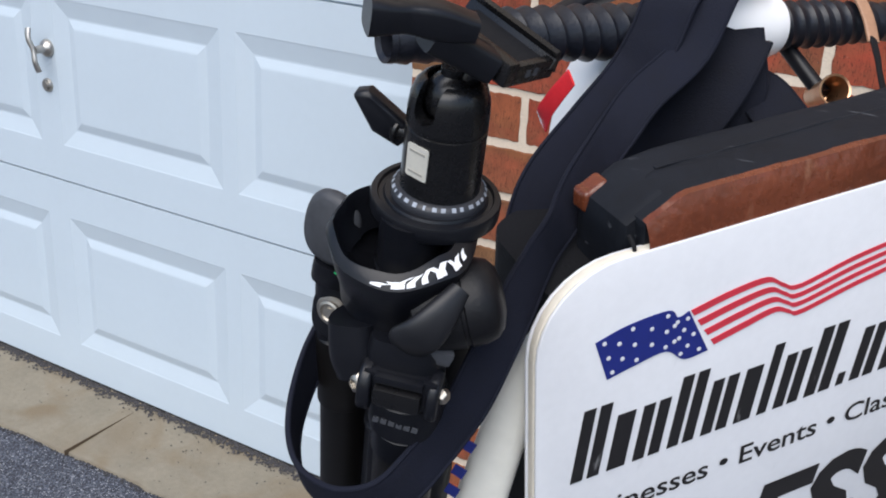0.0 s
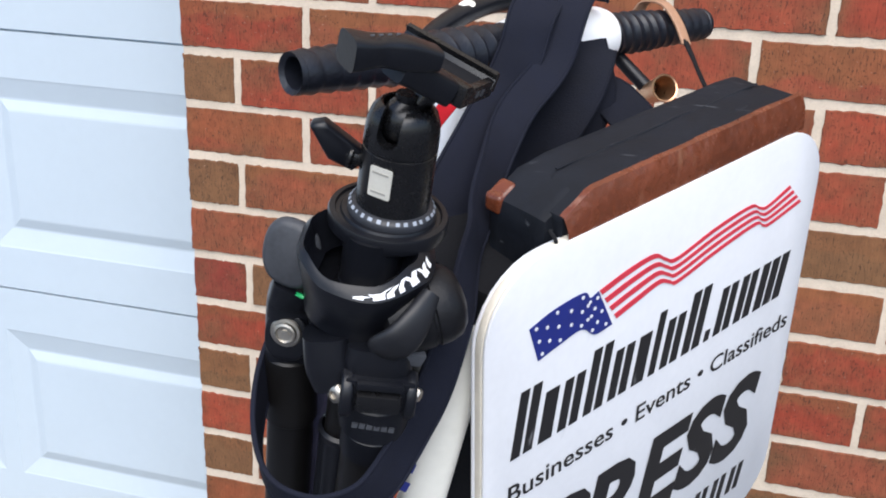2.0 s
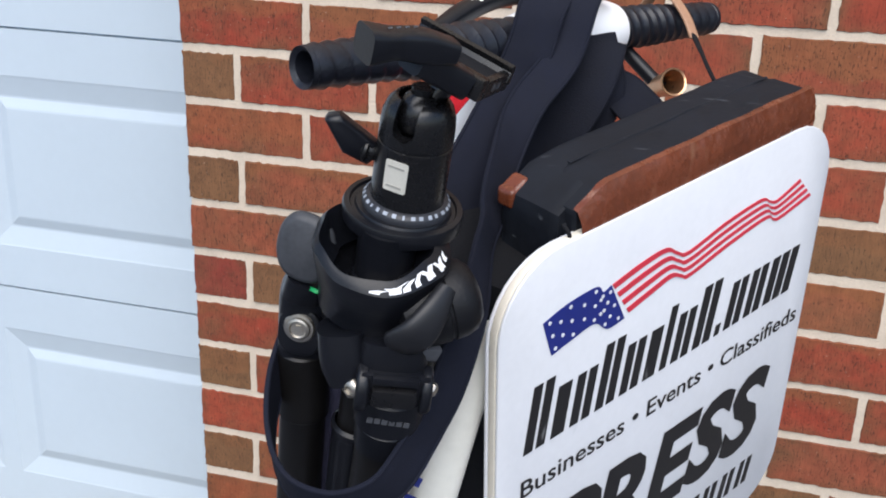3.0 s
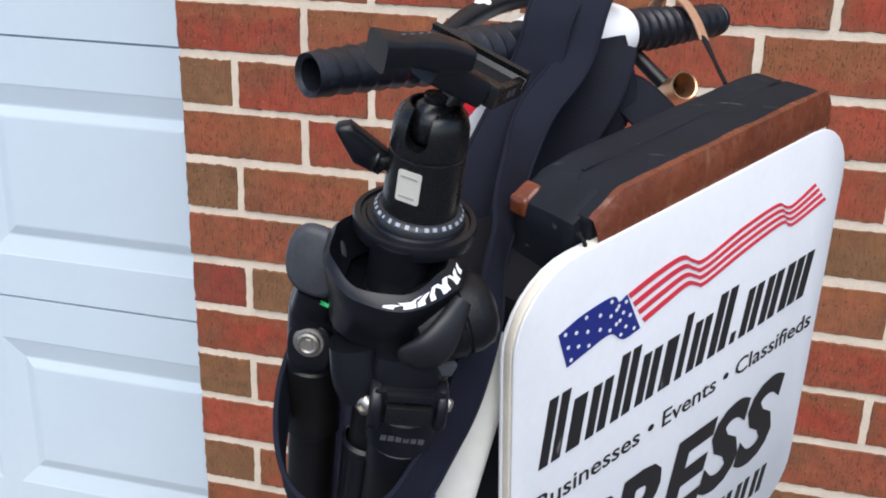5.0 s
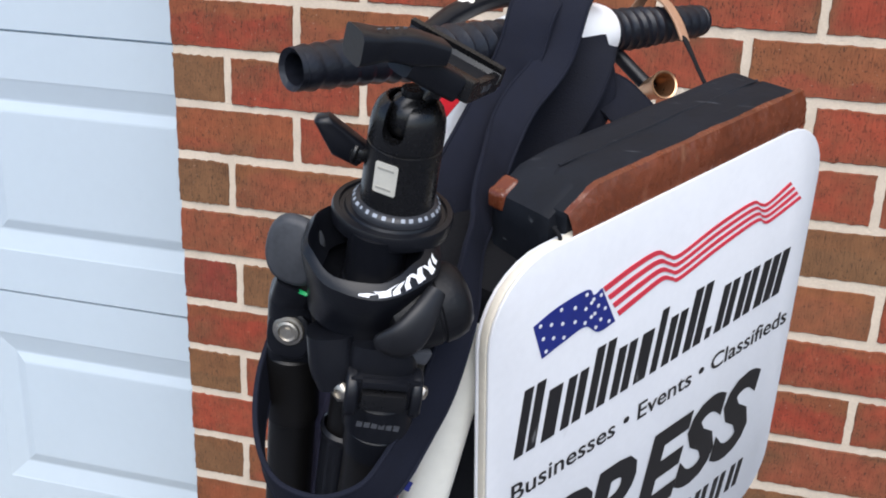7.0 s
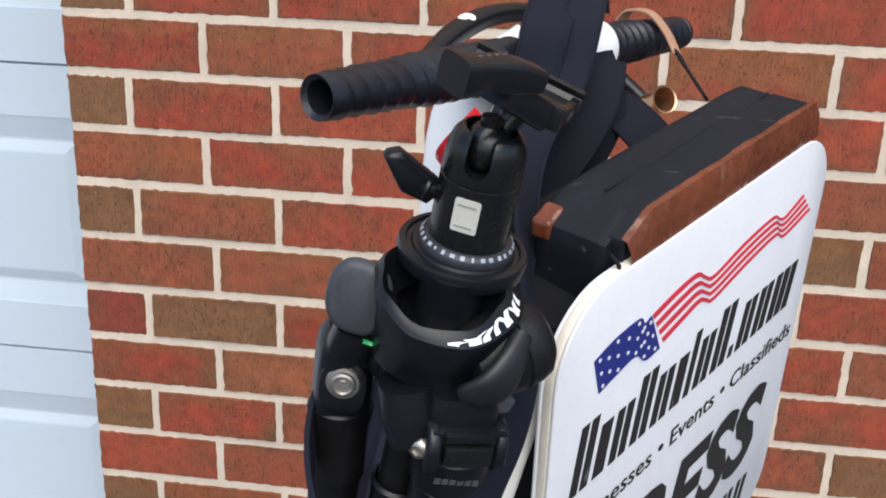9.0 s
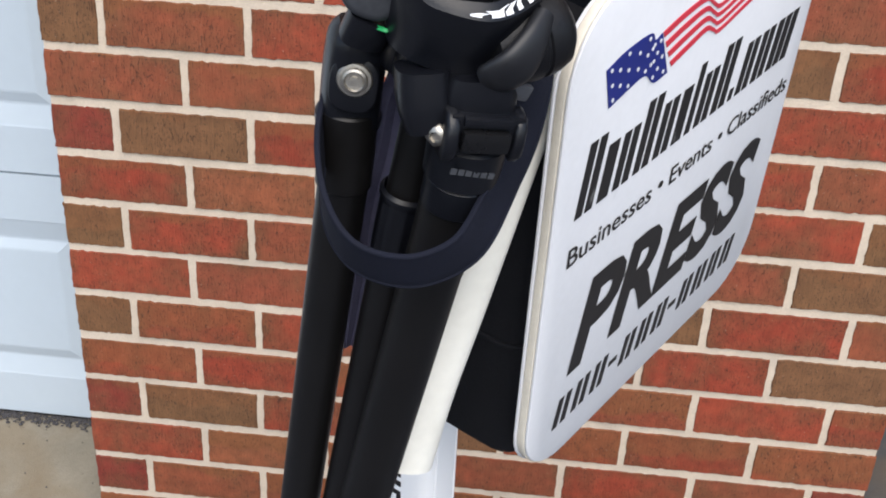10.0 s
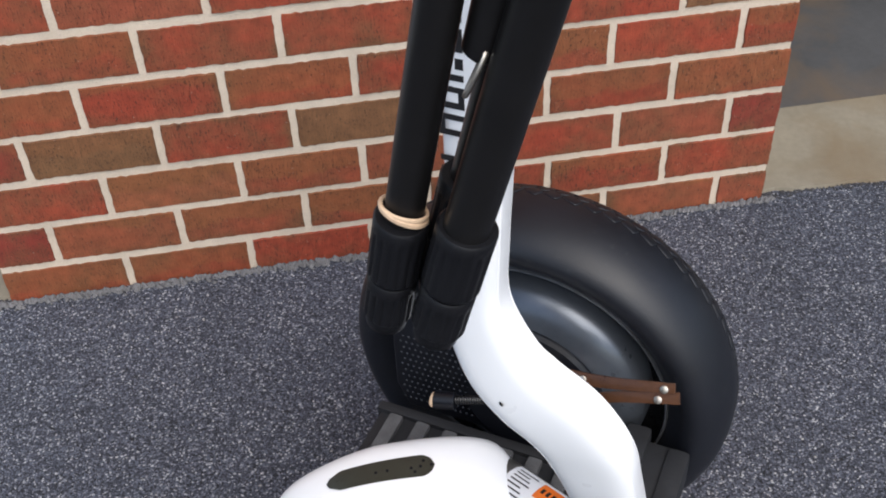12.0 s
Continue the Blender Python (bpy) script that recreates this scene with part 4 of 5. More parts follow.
part("pivot_plate", slab([(0.0098 * math.copysign(abs(math.cos(g)) ** 0.7, math.cos(g)), 0.0115 * math.copysign(abs(math.sin(g)) ** 0.7, math.sin(g))) for g in [2 * math.pi * i / 32 for i in range(32)]], 0.0030, tmat(0.0765, -0.0330, -0.0005, (-0.15, -0.25, 0.95), (0, 1, 0)), 0.0009), BLACK_PLASTIC, joint)
part("joint_ring", rod(T(0.0965, -0.0305, -0.0125), T(0.1010, -0.0302, -0.0128), 0.0139, 0.0139, 32, 0.0008), BLACK_PLASTIC, joint)
part("bolt_seat", lathe([(0.0080, 0.0), (0.0086, 0.0010), (0.0076, 0.0016), (0.0066, 0.0008), (0.0066, 0.0)], tmat(0.0735, -0.0333, 0.0004, (-0.15, -0.25, 0.95), (0, 1, 0)), 28), BLACK_METAL, joint)
TO = BODY
leg1 = part("leg", join(rod(T(0.096, -0.0285, -0.0205), T(0.134, -0.0258, -0.0190), 0.0124, 0.0122, 32, 0.001), rod(T(0.125, -0.0262, -0.019), LEG1B, 0.0110, 0.0108, 32)), CARBON, tripod, "dark leg tube")


def foot(top, end, r0, parent):
    """Two ribbed twist locks and a rubber foot."""
    top, end = Vector(top), Vector(end)
    n = (end - top).length
    d = (end - top).normalized()
    m = frame_at(top, d, TL)
    out = []
    for z0, z1, rr in ((0.0, 0.046 * n / 0.095, r0), (0.048 * n / 0.095, 0.082 * n / 0.095, r0 * 0.95)):
        vs, fs, k = [], [], 64
        rows = ((0.0, 0.93), (0.0015, 1.0), (0.008, 1.0), (0.010, 1.0), (0.9, 1.0), (0.95, 1.0), (1.0, 0.93))
        for j, (zz, sc) in enumerate(rows):
            z = z0 + zz if zz < 0.05 else z0 + (z1 - z0) * zz
            for i in range(k):
                dip = 0.0013 if (i % 4 == 0 and 3 <= j <= 4) else 0.0
                vs.append(m @ Vector(((rr * sc - dip) * math.cos(2 * math.pi * i / k), (rr * sc - dip) * math.sin(2 * math.pi * i / k), z)))
        for j in range(len(rows) - 1):
            for i in range(k):
                fs.append((j * k + i, j * k + (i + 1) % k, (j + 1) * k + (i + 1) % k, (j + 1) * k + i))
        fs += [tuple(reversed(range(k))), tuple(range((len(rows) - 1) * k, len(rows) * k))]
        out.append((vs, fs))
    out.append(lathe([(r0 * 0.80, 0.080 * n / 0.095), (r0 * 0.84, 0.084 * n / 0.095), (r0 * 0.80, 0.091 * n / 0.095), (r0 * 0.6, n)], m, 32))
    return part("twist_lock", join(*out), BLACK_RUBBER, parent, "ribbed black twist locks and foot")


foot(T(0.4630, -0.0150, -0.0225), T(0.5610, -0.0110, -0.0236), 0.0154, leg1)
def loop(d, r, tilt, ph):
    return spline([T(d + tilt * math.sin(k * math.pi / 4 + ph), -0.0146 + r * math.cos(k * math.pi / 4), -0.0225 + r * math.sin(k * math.pi / 4)) for k in range(9)], 5)


band = part("rubber_band", join(sweep(loop(0.4595, 0.0133, 0.0058, 1.9), ring(0.0024, 0.0038, 8), TA), sweep(loop(0.4575, 0.0128, 0.0050, 2.3), ring(0.0022, 0.0034, 8), TA)), BAND)
tagged(band, "tan rubber band round a tripod leg", "rubber band")

# leg with the twin-bolt clamp
LEG2 = part("leg", join(rod(T(0.100, 0.0110, 0.0175), T(0.150, 0.0110, 0.0150), 0.0132, 0.0130, 32), rod(T(0.140, 0.0110, 0.0150), T(0.490, 0.0030, 0.0080), 0.0130, 0.0125, 32)), CARBON, tripod, "dark leg tube")
TO = T(-0.0035, 0.0010, 0.0)
cl2 = part("leg_clamp", sweep(spline([T(0.056, 0.0060, 0.020), T(0.066, 0.0070, 0.021), T(0.084, 0.0085, 0.021)], 4), ring(0.0290, 0.0250, 24, 3.2), TQ, lambda t: (0.86 + 0.14 * min(1, t * 3), 1)), BLACK_PLASTIC, tripod, "black moulded leg clamp")
part("sleeve", rod(T(0.084, 0.0090, 0.0195), T(0.1035, 0.0095, 0.0190), 0.0158, 0.0152, 36, 0.0012), BLACK_PLASTIC, cl2)
part("lower_ring", rod(T(0.1035, 0.0095, 0.019), T(0.118, 0.0095, 0.0185), 0.0138, 0.0136, 36, 0.001), BLACK_PLASTIC, cl2)
bm_ = tmat(0.074, 0.0080, 0.0335, (0, 0, 1), (0, 1, 0))
part("hinge_block", moved(box((-0.0135, -0.007, -0.003), (0.0150, 0.0075, 0.0030), 0.0015), bm_), BLACK_PLASTIC, cl2)
part("clamp_jaw", moved(box((-0.0090, -0.0060, 0.001), (0.0100, 0.0030, 0.0072), 0.0030), bm_), BLACK_METAL, cl2)
part("clamp_jaw", moved(box((-0.0090, 0.0042, 0.001), (0.0100, 0.0078, 0.0052), 0.0014), bm_), BLACK_PLASTIC, cl2)
part("arm", moved(slab([(-0.0120, -0.006), (-0.0120, 0.0030), (-0.0085, 0.0066), (-0.0020, 0.0070), (0.0050, 0.0050), (0.0080, 0.0005), (0.0080, -0.006)], 0.0052, Matrix(((0, 0, 1, -0.0150), (1, 0, 0, 0), (0, 1, 0, 0), (0, 0, 0, 1))), 0.0014), bm_), BLACK_PLASTIC, cl2)
part("arm", moved(slab([(-0.0110, -0.006), (-0.0110, 0.0024), (-0.0075, 0.0056), (-0.0020, 0.0060), (0.0050, 0.0042), (0.0080, 0.0005), (0.0080, -0.006)], 0.0046, Matrix(((0, 0, 1, 0.0112), (1, 0, 0, 0), (0, 1, 0, 0), (0, 0, 0, 1))), 0.0014), bm_), BLACK_PLASTIC, cl2)
part("bolt", lathe([(0.0048, 0.0), (0.0050, 0.0010), (0.0048, 0.0024), (0.0040, 0.0036), (0.0022, 0.0042), (0.0020, 0.0032), (0.0002, 0.0032)], tmat(0.0775, -0.0070, 0.0310, (-0.05, -0.60, 0.8), (1, 0, 0)), 6), STEEL, cl2, "worn steel hexagon bolt")
part("bolt", lathe([(0.0034, 0.0), (0.0034, 0.002), (0.0024, 0.0032), (0.0002, 0.0034)], tmat(0.0770, 0.0232, 0.0290, (0.0, 0.85, 0.5), (1, 0, 0)), 6), STEEL, cl2, "worn steel hexagon bolt")
part("name_bar", join(*[moved(box((-0.0092 + 0.0031 * i, -0.0012, 0.0), (-0.0068 + 0.0031 * i, 0.0012, 0.0007)), tmat(0.0925, 0.0085, 0.0342, (0.0, 0.05, 1), (0.12, 1, 0))) for i in range(6)]), GREY_PLASTIC, cl2, "row of grey raised blocks")
part("tab", moved(box((-0.005, -0.003, -0.002), (0.006, 0.0035, 0.002), 0.0012), tmat(0.0600, 0.0195, 0.027, (0.1, 0.3, 0.95), (0.3, 1, 0))), GREY_PLASTIC, cl2, "grey clamp tab")
TO = BODY
foot(T(0.4455, 0.0046, 0.0088), T(0.5420, 0.0024, 0.0078), 0.0165, LEG2)
# third leg and centre column behind
leg3 = part("leg", join(rod(T(0.060, 0.0150, -0.014), T(0.10, 0.0180, -0.010), 0.0135), rod(T(0.10, 0.0180, -0.010), T(0.46, 0.0172, -0.016), 0.0105, 0.0100, 32)), CARBON, tripod, "dark leg tube")
foot(T(0.437, 0.0165, -0.0160), T(0.536, 0.0162, -0.0162), 0.0148, leg3)
ccol = part("centre_column", join(rod(T(0.06, 0.0000, -0.007), T(0.135, -0.0005, -0.007), 0.0094, 0.0094, 32, 0.001), rod(T(0.150, 0.0000, -0.007), T(0.3475, 0.0018, -0.009), 0.0105, 0.0105, 32, 0.0035)), CARBON, tripod, "black centre column")
slv, slf = [], []
for j, (dd, rr) in enumerate(((0.1265, 0.0108), (0.1278, 0.0124), (0.1300, 0.0124), (0.1310, 0.0116), (0.1330, 0.0116), (0.1730, 0.0114), (0.1745, 0.0100))):
    for i in range(48):
        g = 2 * math.pi * i / 48
        ra = rr - (0.0009 if i % 4 == 0 and 3 < j < 6 else 0.0)
        slv.append(T(dd, -0.0002 + ra * math.cos(g), -0.007 + ra * math.sin(g)))
for j in range(6):
    for i in range(48):
        slf.append((j * 48 + i, j * 48 + (i + 1) % 48, (j + 1) * 48 + (i + 1) % 48, (j + 1) * 48 + i))
part("column_sleeve", (slv, slf), BLACK_PLASTIC, ccol, "ribbed black sleeve with a raised rim")
ringp = [T(0.3500 + 0.0120 * math.cos(k * math.pi / 6), -0.0060 + 0.0024 * math.sin(k * math.pi / 6) - 0.0030 * math.cos(k * math.pi / 6), -0.0010 - 0.0030 * math.sin(k * math.pi / 6)) for k in range(13)]
part("hook", sweep(spline(ringp, 4), ring(0.0024, 0.0030, 10), TL), STEEL, ccol, "small steel ring")

# cloth tucked between the legs
cl = spline([T(0.085, -0.0040, -0.030), T(0.100, -0.0050, -0.030), T(0.124, -0.0046, -0.030), T(0.157, -0.0062, -0.030), T(0.186, -0.0050, -0.029), T(0.212, -0.0045, -0.028), T(0.240, -0.0050, -0.026)], 6)
cloth = part("cleaning_cloth", sweep(cl, [(-0.007, 0), (-0.003, 0.0018), (0.001, -0.001), (0.005, 0.0016), (0.009, 0.0), (0.009, -0.0009), (0.005, 0.0007), (0.001, -0.0019), (-0.003, 0.0009), (-0.007, -0.0009)], TQ, lambda t: (0.55 + 0.6 * math.sin(math.pi * (0.2 + 0.7 * t)), 1)), mat("dusty_purple_cloth", (0.115, 0.112, 0.185), 0.9, var=0.15, scale=40, bump=0.0006, bump_scale=120, spec=0.2))
tagged(cloth, "dusty purple cloth tucked among tripod legs", "cloth")


# ---- webbing ----
def webbing(name, pts, ups, width, label, n=7, mtl=None, thick=0.0018):
    """A flat strap along a line, its flat side turning smoothly between the given directions."""
    path = spline(pts, n)

    def up(t):
        x = t * (len(ups) - 1)
        i = min(int(x), len(ups) - 2)
        return Vector(ups[i]).lerp(Vector(ups[i + 1]), x - i)
    k = 9
    sec = [(-width / 2 + width * i / (k - 1), thick / 2 * (1 - 0.5 * (abs(2 * i / (k - 1) - 1) > 0.9))) for i in range(k)]
    sec += [(x, -y) for x, y in reversed(sec)]
    ob = part(name, sweep(path, sec, up), mtl or WEB)
    if width > 0.015:
        for sd in (-1, 1):
            rim = []
            for i, q in enumerate(path):
                d = (path[min(i + 1, len(path) - 1)] - path[max(i - 1, 0)]).normalized()
                rim.append(q + d.cross(up(i / (len(path) - 1))).normalized() * sd * (width / 2 - 0.0004))
            part("selvedge", sweep(rim, ring(0.0020, 0.0026, 8), up), mtl or WEB, ob, "thick woven strap edge")
    return tagged(ob, label, "strap", "folded shoulder pads" if name == "padded_strap" else "")


PADWEB = mat("dark_pad_webbing", (0.0046, 0.0056, 0.0115), 0.85, var=0.25, scale=60, bump=0.0004, bump_scale=1200, spec=0.25)
CAM_SIDE = (0.3, -0.93, 0.1)
webbing("carry_strap", [(0.7230, -0.788, 1.336), (0.7215, -0.806, 1.347), (0.7190, -0.836, 1.3370), (0.7135, -0.852, 1.3090), (0.7015, -0.876, 1.2895), (0.6971, -0.893, 1.2751), (0.699, -0.930, 1.262), (0.701, -0.957, 1.248), (0.704, -0.982, 1.240), (0.7065, -1.003, 1.230), (0.7050, -1.020, 1.212), (0.7000, -1.032, 1.190), (0.6935, -1.044, 1.174), (0.684, -1.056, 1.1585), (0.668, -1.062, 1.1505), (0.652, -1.062, 1.1495), (0.638, -1.058, 1.1535), (0.6275, -1.048, 1.163), (0.6215, -1.033, 1.177), (0.6210, -1.016, 1.195), (0.6265, -1.000, 1.215)],
        [(0.15, 0.5, 0.8), (0.15, -0.4, 0.85), (0.12, -0.85, 0.45), (0.30, -0.85, 0.40), (0.65, -0.70, 0.2), (0.8, -0.6, 0.0), (0.75, -0.65, 0.0), (0.7, -0.7, -0.1), (0.55, -0.75, -0.35), (0.30, -0.86, -0.42), (0.0, -0.90, -0.43), (-0.42, -0.82, -0.40), (-0.85, -0.45, -0.18), (-0.97, 0.08, 0.0), (-0.94, 0.25, 0.1)], 0.0195, "navy webbing strap slung under the folded tripod")
webbing("shoulder_strap", [(0.7070, -0.788, 1.336), (0.7060, -0.806, 1.346), (0.7030, -0.832, 1.3430), (0.7000, -0.850, 1.3330), (0.6965, -0.858, 1.3130), (0.6895, -0.866, 1.2930), (0.6835, -0.894, 1.2737), (0.6778, -0.9245, 1.2521), (0.6781, -0.940, 1.2276), (0.6831, -0.951, 1.2031)],
        [(0.2, 0.5, 0.8), (0.3, -0.1, 0.9), (0.35, -0.5, 0.75), (0.4, -0.55, 0.7), (0.5, -0.6, 0.55), (0.5, -0.7, 0.4), (0.5, -0.8, 0.2), (0.5, -0.85, 0.0)], 0.0250, "wide navy webbing strap hanging from the handlebar")
webbing("padded_strap", [(0.7251, -0.8239, 1.316), (0.7241, -0.8323, 1.3048), (0.7200, -0.8379, 1.2898), (0.7110, -0.8426, 1.2718), (0.6980, -0.846, 1.2515), (0.686, -0.850, 1.232), (0.676, -0.856, 1.208)],
        [(0.25, -0.92, 0.3), (0.0, -0.95, 0.25), (-0.1, -0.95, 0.2), (0.1, -0.95, 0.2)], 0.038, "thick folded navy webbing behind the block", mtl=PADWEB, thick=0.003)
webbing("padded_strap", [(0.7263, -0.8147, 1.3152), (0.7315, -0.8224, 1.3045), (0.7360, -0.8266, 1.2904), (0.7345, -0.8306, 1.2782), (0.7275, -0.8347, 1.2632), (0.7179, -0.8375, 1.2469)],
        [(0.3, -0.9, 0.3), (0.45, -0.87, 0.2), (0.5, -0.85, 0.1), (0.3, -0.93, 0.2)], 0.020, "thick folded navy webbing behind the block", mtl=PADWEB, thick=0.003)
webbing("padded_strap", [(0.7330, -0.8183, 1.288), (0.7430, -0.8210, 1.2860), (0.7515, -0.824, 1.2805), (0.7600, -0.827, 1.2730), (0.768, -0.830, 1.264)],
        [(0.2, -0.7, 0.6), (0.2, -0.75, 0.6), (0.1, -0.8, 0.5)], 0.0250, "loose end of the folded navy webbing", mtl=PADWEB, thick=0.003)
webbing("leather_thong", [(0.742, -0.708, 1.320), (0.748, -0.713, 1.3275), (0.760, -0.722, 1.3275), (0.770, -0.732, 1.318), (0.777, -0.740, 1.306)], [(0.0, 0.4, 0.9), (0.2, -0.2, 0.95), (0.6, -0.5, 0.6), (0.75, -0.6, 0.3)], 0.0075, "tan leather thong looped over the handlebar", mtl=mat("tan_leather", (0.36, 0.20, 0.12), 0.5, var=0.2, scale=50, bump=0.0003, bump_scale=300), thick=0.002)
webbing("cord", [(0.776, -0.739, 1.308), (0.782, -0.750, 1.300), (0.787, -0.763, 1.294), (0.793, -0.777, 1.287)], [(0.75, -0.6, 0.2), (0.75, -0.65, 0.1)], 0.0050, "black cord tied to the leather thong", mtl=NYLON)
pipe = thing("copper_pipe", (0.760, -0.775, 1.284), "short copper pipe end on a black tube", "pipe")
pm = frame_at((0.7606, -0.7663, 1.2795), Vector((0.512, -0.768, 0.36)), UP)
part("pipe_end", lathe([(0.0062, -0.010), (0.0066, 0.0), (0.0078, 0.014), (0.0086, 0.0165), (0.0084, 0.0172), (0.0074, 0.0168), (0.0062, 0.010), (0.0050, -0.006), (0.0002, -0.007)], pm, 28, closed=False), BRASS, pipe, "worn copper mouth")
part("tube", rod((0.722, -0.748, 1.309), (0.7610, -0.7660, 1.2790), 0.0042, 0.0046, 16), BLACK_PLASTIC, pipe, "black tube")

# ---- block, bag and tube behind the sign ----
def sgn(u, v, n=0.0):
    return SM @ Vector((u, v, n))


block = thing("padded_block", sgn(0.1, 0.03, -0.035), "black padded block with brown tape along its front", "block")
rnd = random.Random(21)


def end_drop(u, v):
    """How far the block's worn end slopes down."""
    return 0.0105 * max(0.0, min(1.0, (0.037 - u) / 0.021)) * max(0.0, min(1.0, (v - 0.045) / 0.028))


def lumpy(lo, hi, amp, seed, edge=0.006):
    """A rounded, slightly uneven box in the sign's axes."""
    bm = bmesh.new()
    bmesh.ops.create_cube(bm, size=1.0)
    bmesh.ops.subdivide_edges(bm, edges=bm.edges[:], cuts=9, use_grid_fill=True)
    lo, hi = Vector(lo), Vector(hi)
    half, mid2 = (hi - lo) / 2, (hi + lo) / 2
    for v in bm.verts:
        p = Vector([v.co[i] * 2 * half[i] for i in range(3)])
        c = Vector([max(-half[i] + edge, min(half[i] - edge, p[i])) for i in range(3)])
        o = p - c
        if o.length > 1e-9:
            p = c + o.normalized() * edge if o.length > edge else p
        k = noise.noise_vector(p * 28 + Vector((seed, 0, 0))) * amp + noise.noise_vector(p * 90 + Vector((0, seed, 0))) * amp * 0.3
        p = p + mid2 + k
        v.co = SM @ Vector((p.x, p.y - end_drop(p.x, p.y), p.z))
    out = [v.co.copy() for v in bm.verts], [tuple(v.index for v in f.verts) for f in bm.faces]
    bm.free()
    return out


part("front", lumpy((0.0195, 0.0500, -0.0300), (0.2010, 0.0742, -0.0054), 0.0003, 6, 0.0022), FOAM, block)
part("body", lumpy((0.0135, -0.030, -0.050), (0.2015, 0.0742, -0.0108), 0.0006, 5, 0.0045), FOAM, block)
# brown tape: a strip with a torn upper edge, folded a little over the top
tv, tf = [], []
nt_ = 48
for i in range(nt_ + 1):
    u = 0.0192 + (0.2026 - 0.0192) * i / nt_
    tear = 0.0003 * noise.noise((u * 160, 2, 0)) + 0.0005 * noise.noise((u * 45, 7, 0))
    wob = 0.0005 * noise.noise((u * 60, 3, 1))
    rows = [(u, 0.0556, -0.0010), (u, 0.0610, -0.0011 + wob), (u, 0.0680, -0.0020 - wob), (u + tear, 0.0746, -0.0046), (u + tear, 0.0752, -0.0075 + tear * 2)]
    rows = [(a, b - end_drop(a, b), c) for a, b, c in rows]
    tv += [sgn(*q) for q in rows]
for i in range(nt_):
    for j in range(4):
        tf.append((i * 5 + j, (i + 1) * 5 + j, (i + 1) * 5 + j + 1, i * 5 + j + 1))
part("tape", (tv, tf), TAPE, block, "creased glossy brown tape")
seam = [sgn(0.040 + 0.157 * i / 12, 0.0743 + 0.0006 * noise.noise((i * 0.7, 3, 0)), -0.0305 + 0.0012 * noise.noise((i * 0.5, 8, 0))) for i in range(13)]
part("seam", sweep(spline(seam, 3), ring(0.0018, 0.0008, 8), SV), FOAM, block, "raised seam along the top")
part("tape_patch", lumpy((0.0126, 0.0600, -0.0506), (0.0250, 0.0748, -0.0400), 0.0006, 9, 0.0025), TAPE, block, "brown tape showing at a corner")
part("tie", sweep(spline([sgn(0.0140, 0.0600, -0.0085), sgn(0.0138, 0.0580, -0.0050), sgn(0.0140, 0.0550, -0.0042), sgn(0.0150, 0.052, -0.010)], 4), ring(0.0020, 0.0020, 8), SN), NYLON, block, "black tie")

bag = thing("pouch", sgn(0.09, -0.225, -0.05), "black nylon pouch hanging behind the sign", "pouch")
bp = [sgn(0.088, 0.035, -0.045), sgn(0.088, -0.02, -0.050), sgn(0.088, -0.10, -0.054), sgn(0.088, -0.19, -0.054), sgn(0.088, -0.220, -0.054), sgn(0.088, -0.233, -0.053), sgn(0.088, -0.238, -0.053)]
part("body", sweep(spline(bp, 6), ring(0.208, 0.082, 40, 5.0), SN, lambda t: (1.0, 1.0) if t < 0.78 else (1.0 - 0.10 * ((t - 0.78) / 0.22) ** 2, 1.0 - 0.30 * ((t - 0.78) / 0.22) ** 2)), NYLON, bag)

hem = [Vector((math.copysign(abs(math.cos(g)) ** 0.4, math.cos(g)) * 0.1045, math.copysign(abs(math.sin(g)) ** 0.4, math.sin(g)) * 0.0415, 0)) for g in [2 * math.pi * k / 40 for k in range(41)]]
part("piping", sweep([sgn(0.088 + q.x, -0.150, -0.054 + q.y) for q in hem], ring(0.0030, 0.0030, 8), SV), NYLON, bag, "black piping round the pouch")

tube = thing("cream_tube", S(0.158, -0.200, 1.006), "cream plastic tube with faint blue print", "tube")
tc = [S(0.1448, -0.1853, 0.9923), S(0.1552, -0.1785, 1.0396), S(0.1687, -0.1697, 1.0928), S(0.1927, -0.1631, 1.1831), S(0.2009, -0.1590, 1.2086)]
part("body", sweep(spline(tc, 5), ring(0.0375, 0.021, 24, 2.3), CAM_SIDE, lambda t: (1.0 - 0.65 * t, 1.0 - 0.5 * t)), CREAM, tube)
pr = []
for k, t in enumerate((0.10, 0.22, 0.32, 0.64, 0.70, 0.76, 0.84)):
    q = Vector(tc[0]).lerp(Vector(tc[3]), t) + Vector(CAM_SIDE) * 0.0100 - Vector((0.93, 0.33, 0)) * 0.0120
    pr.append(slab([(-0.0025, -0.003), (0.0025, -0.003), (0.0025, 0.003), (-0.0025, 0.003)], 0.0006, frame_at(q, CAM_SIDE, (0.4, 0.1, 0.9))))
for g in pr:
    part("print_bar", g, BLUE_INK, tube, "faded blue printed block")

# ---- the sign's printing ----
LIFT = 0.00025


def flat(polys, name, mtl, thick=0.00035, lift=LIFT):
    geos = [slab(p, thick, SM @ Matrix.Translation((0, 0, lift))) for p in polys]
    return part(name, join(*geos), mtl, sign, smooth=False)


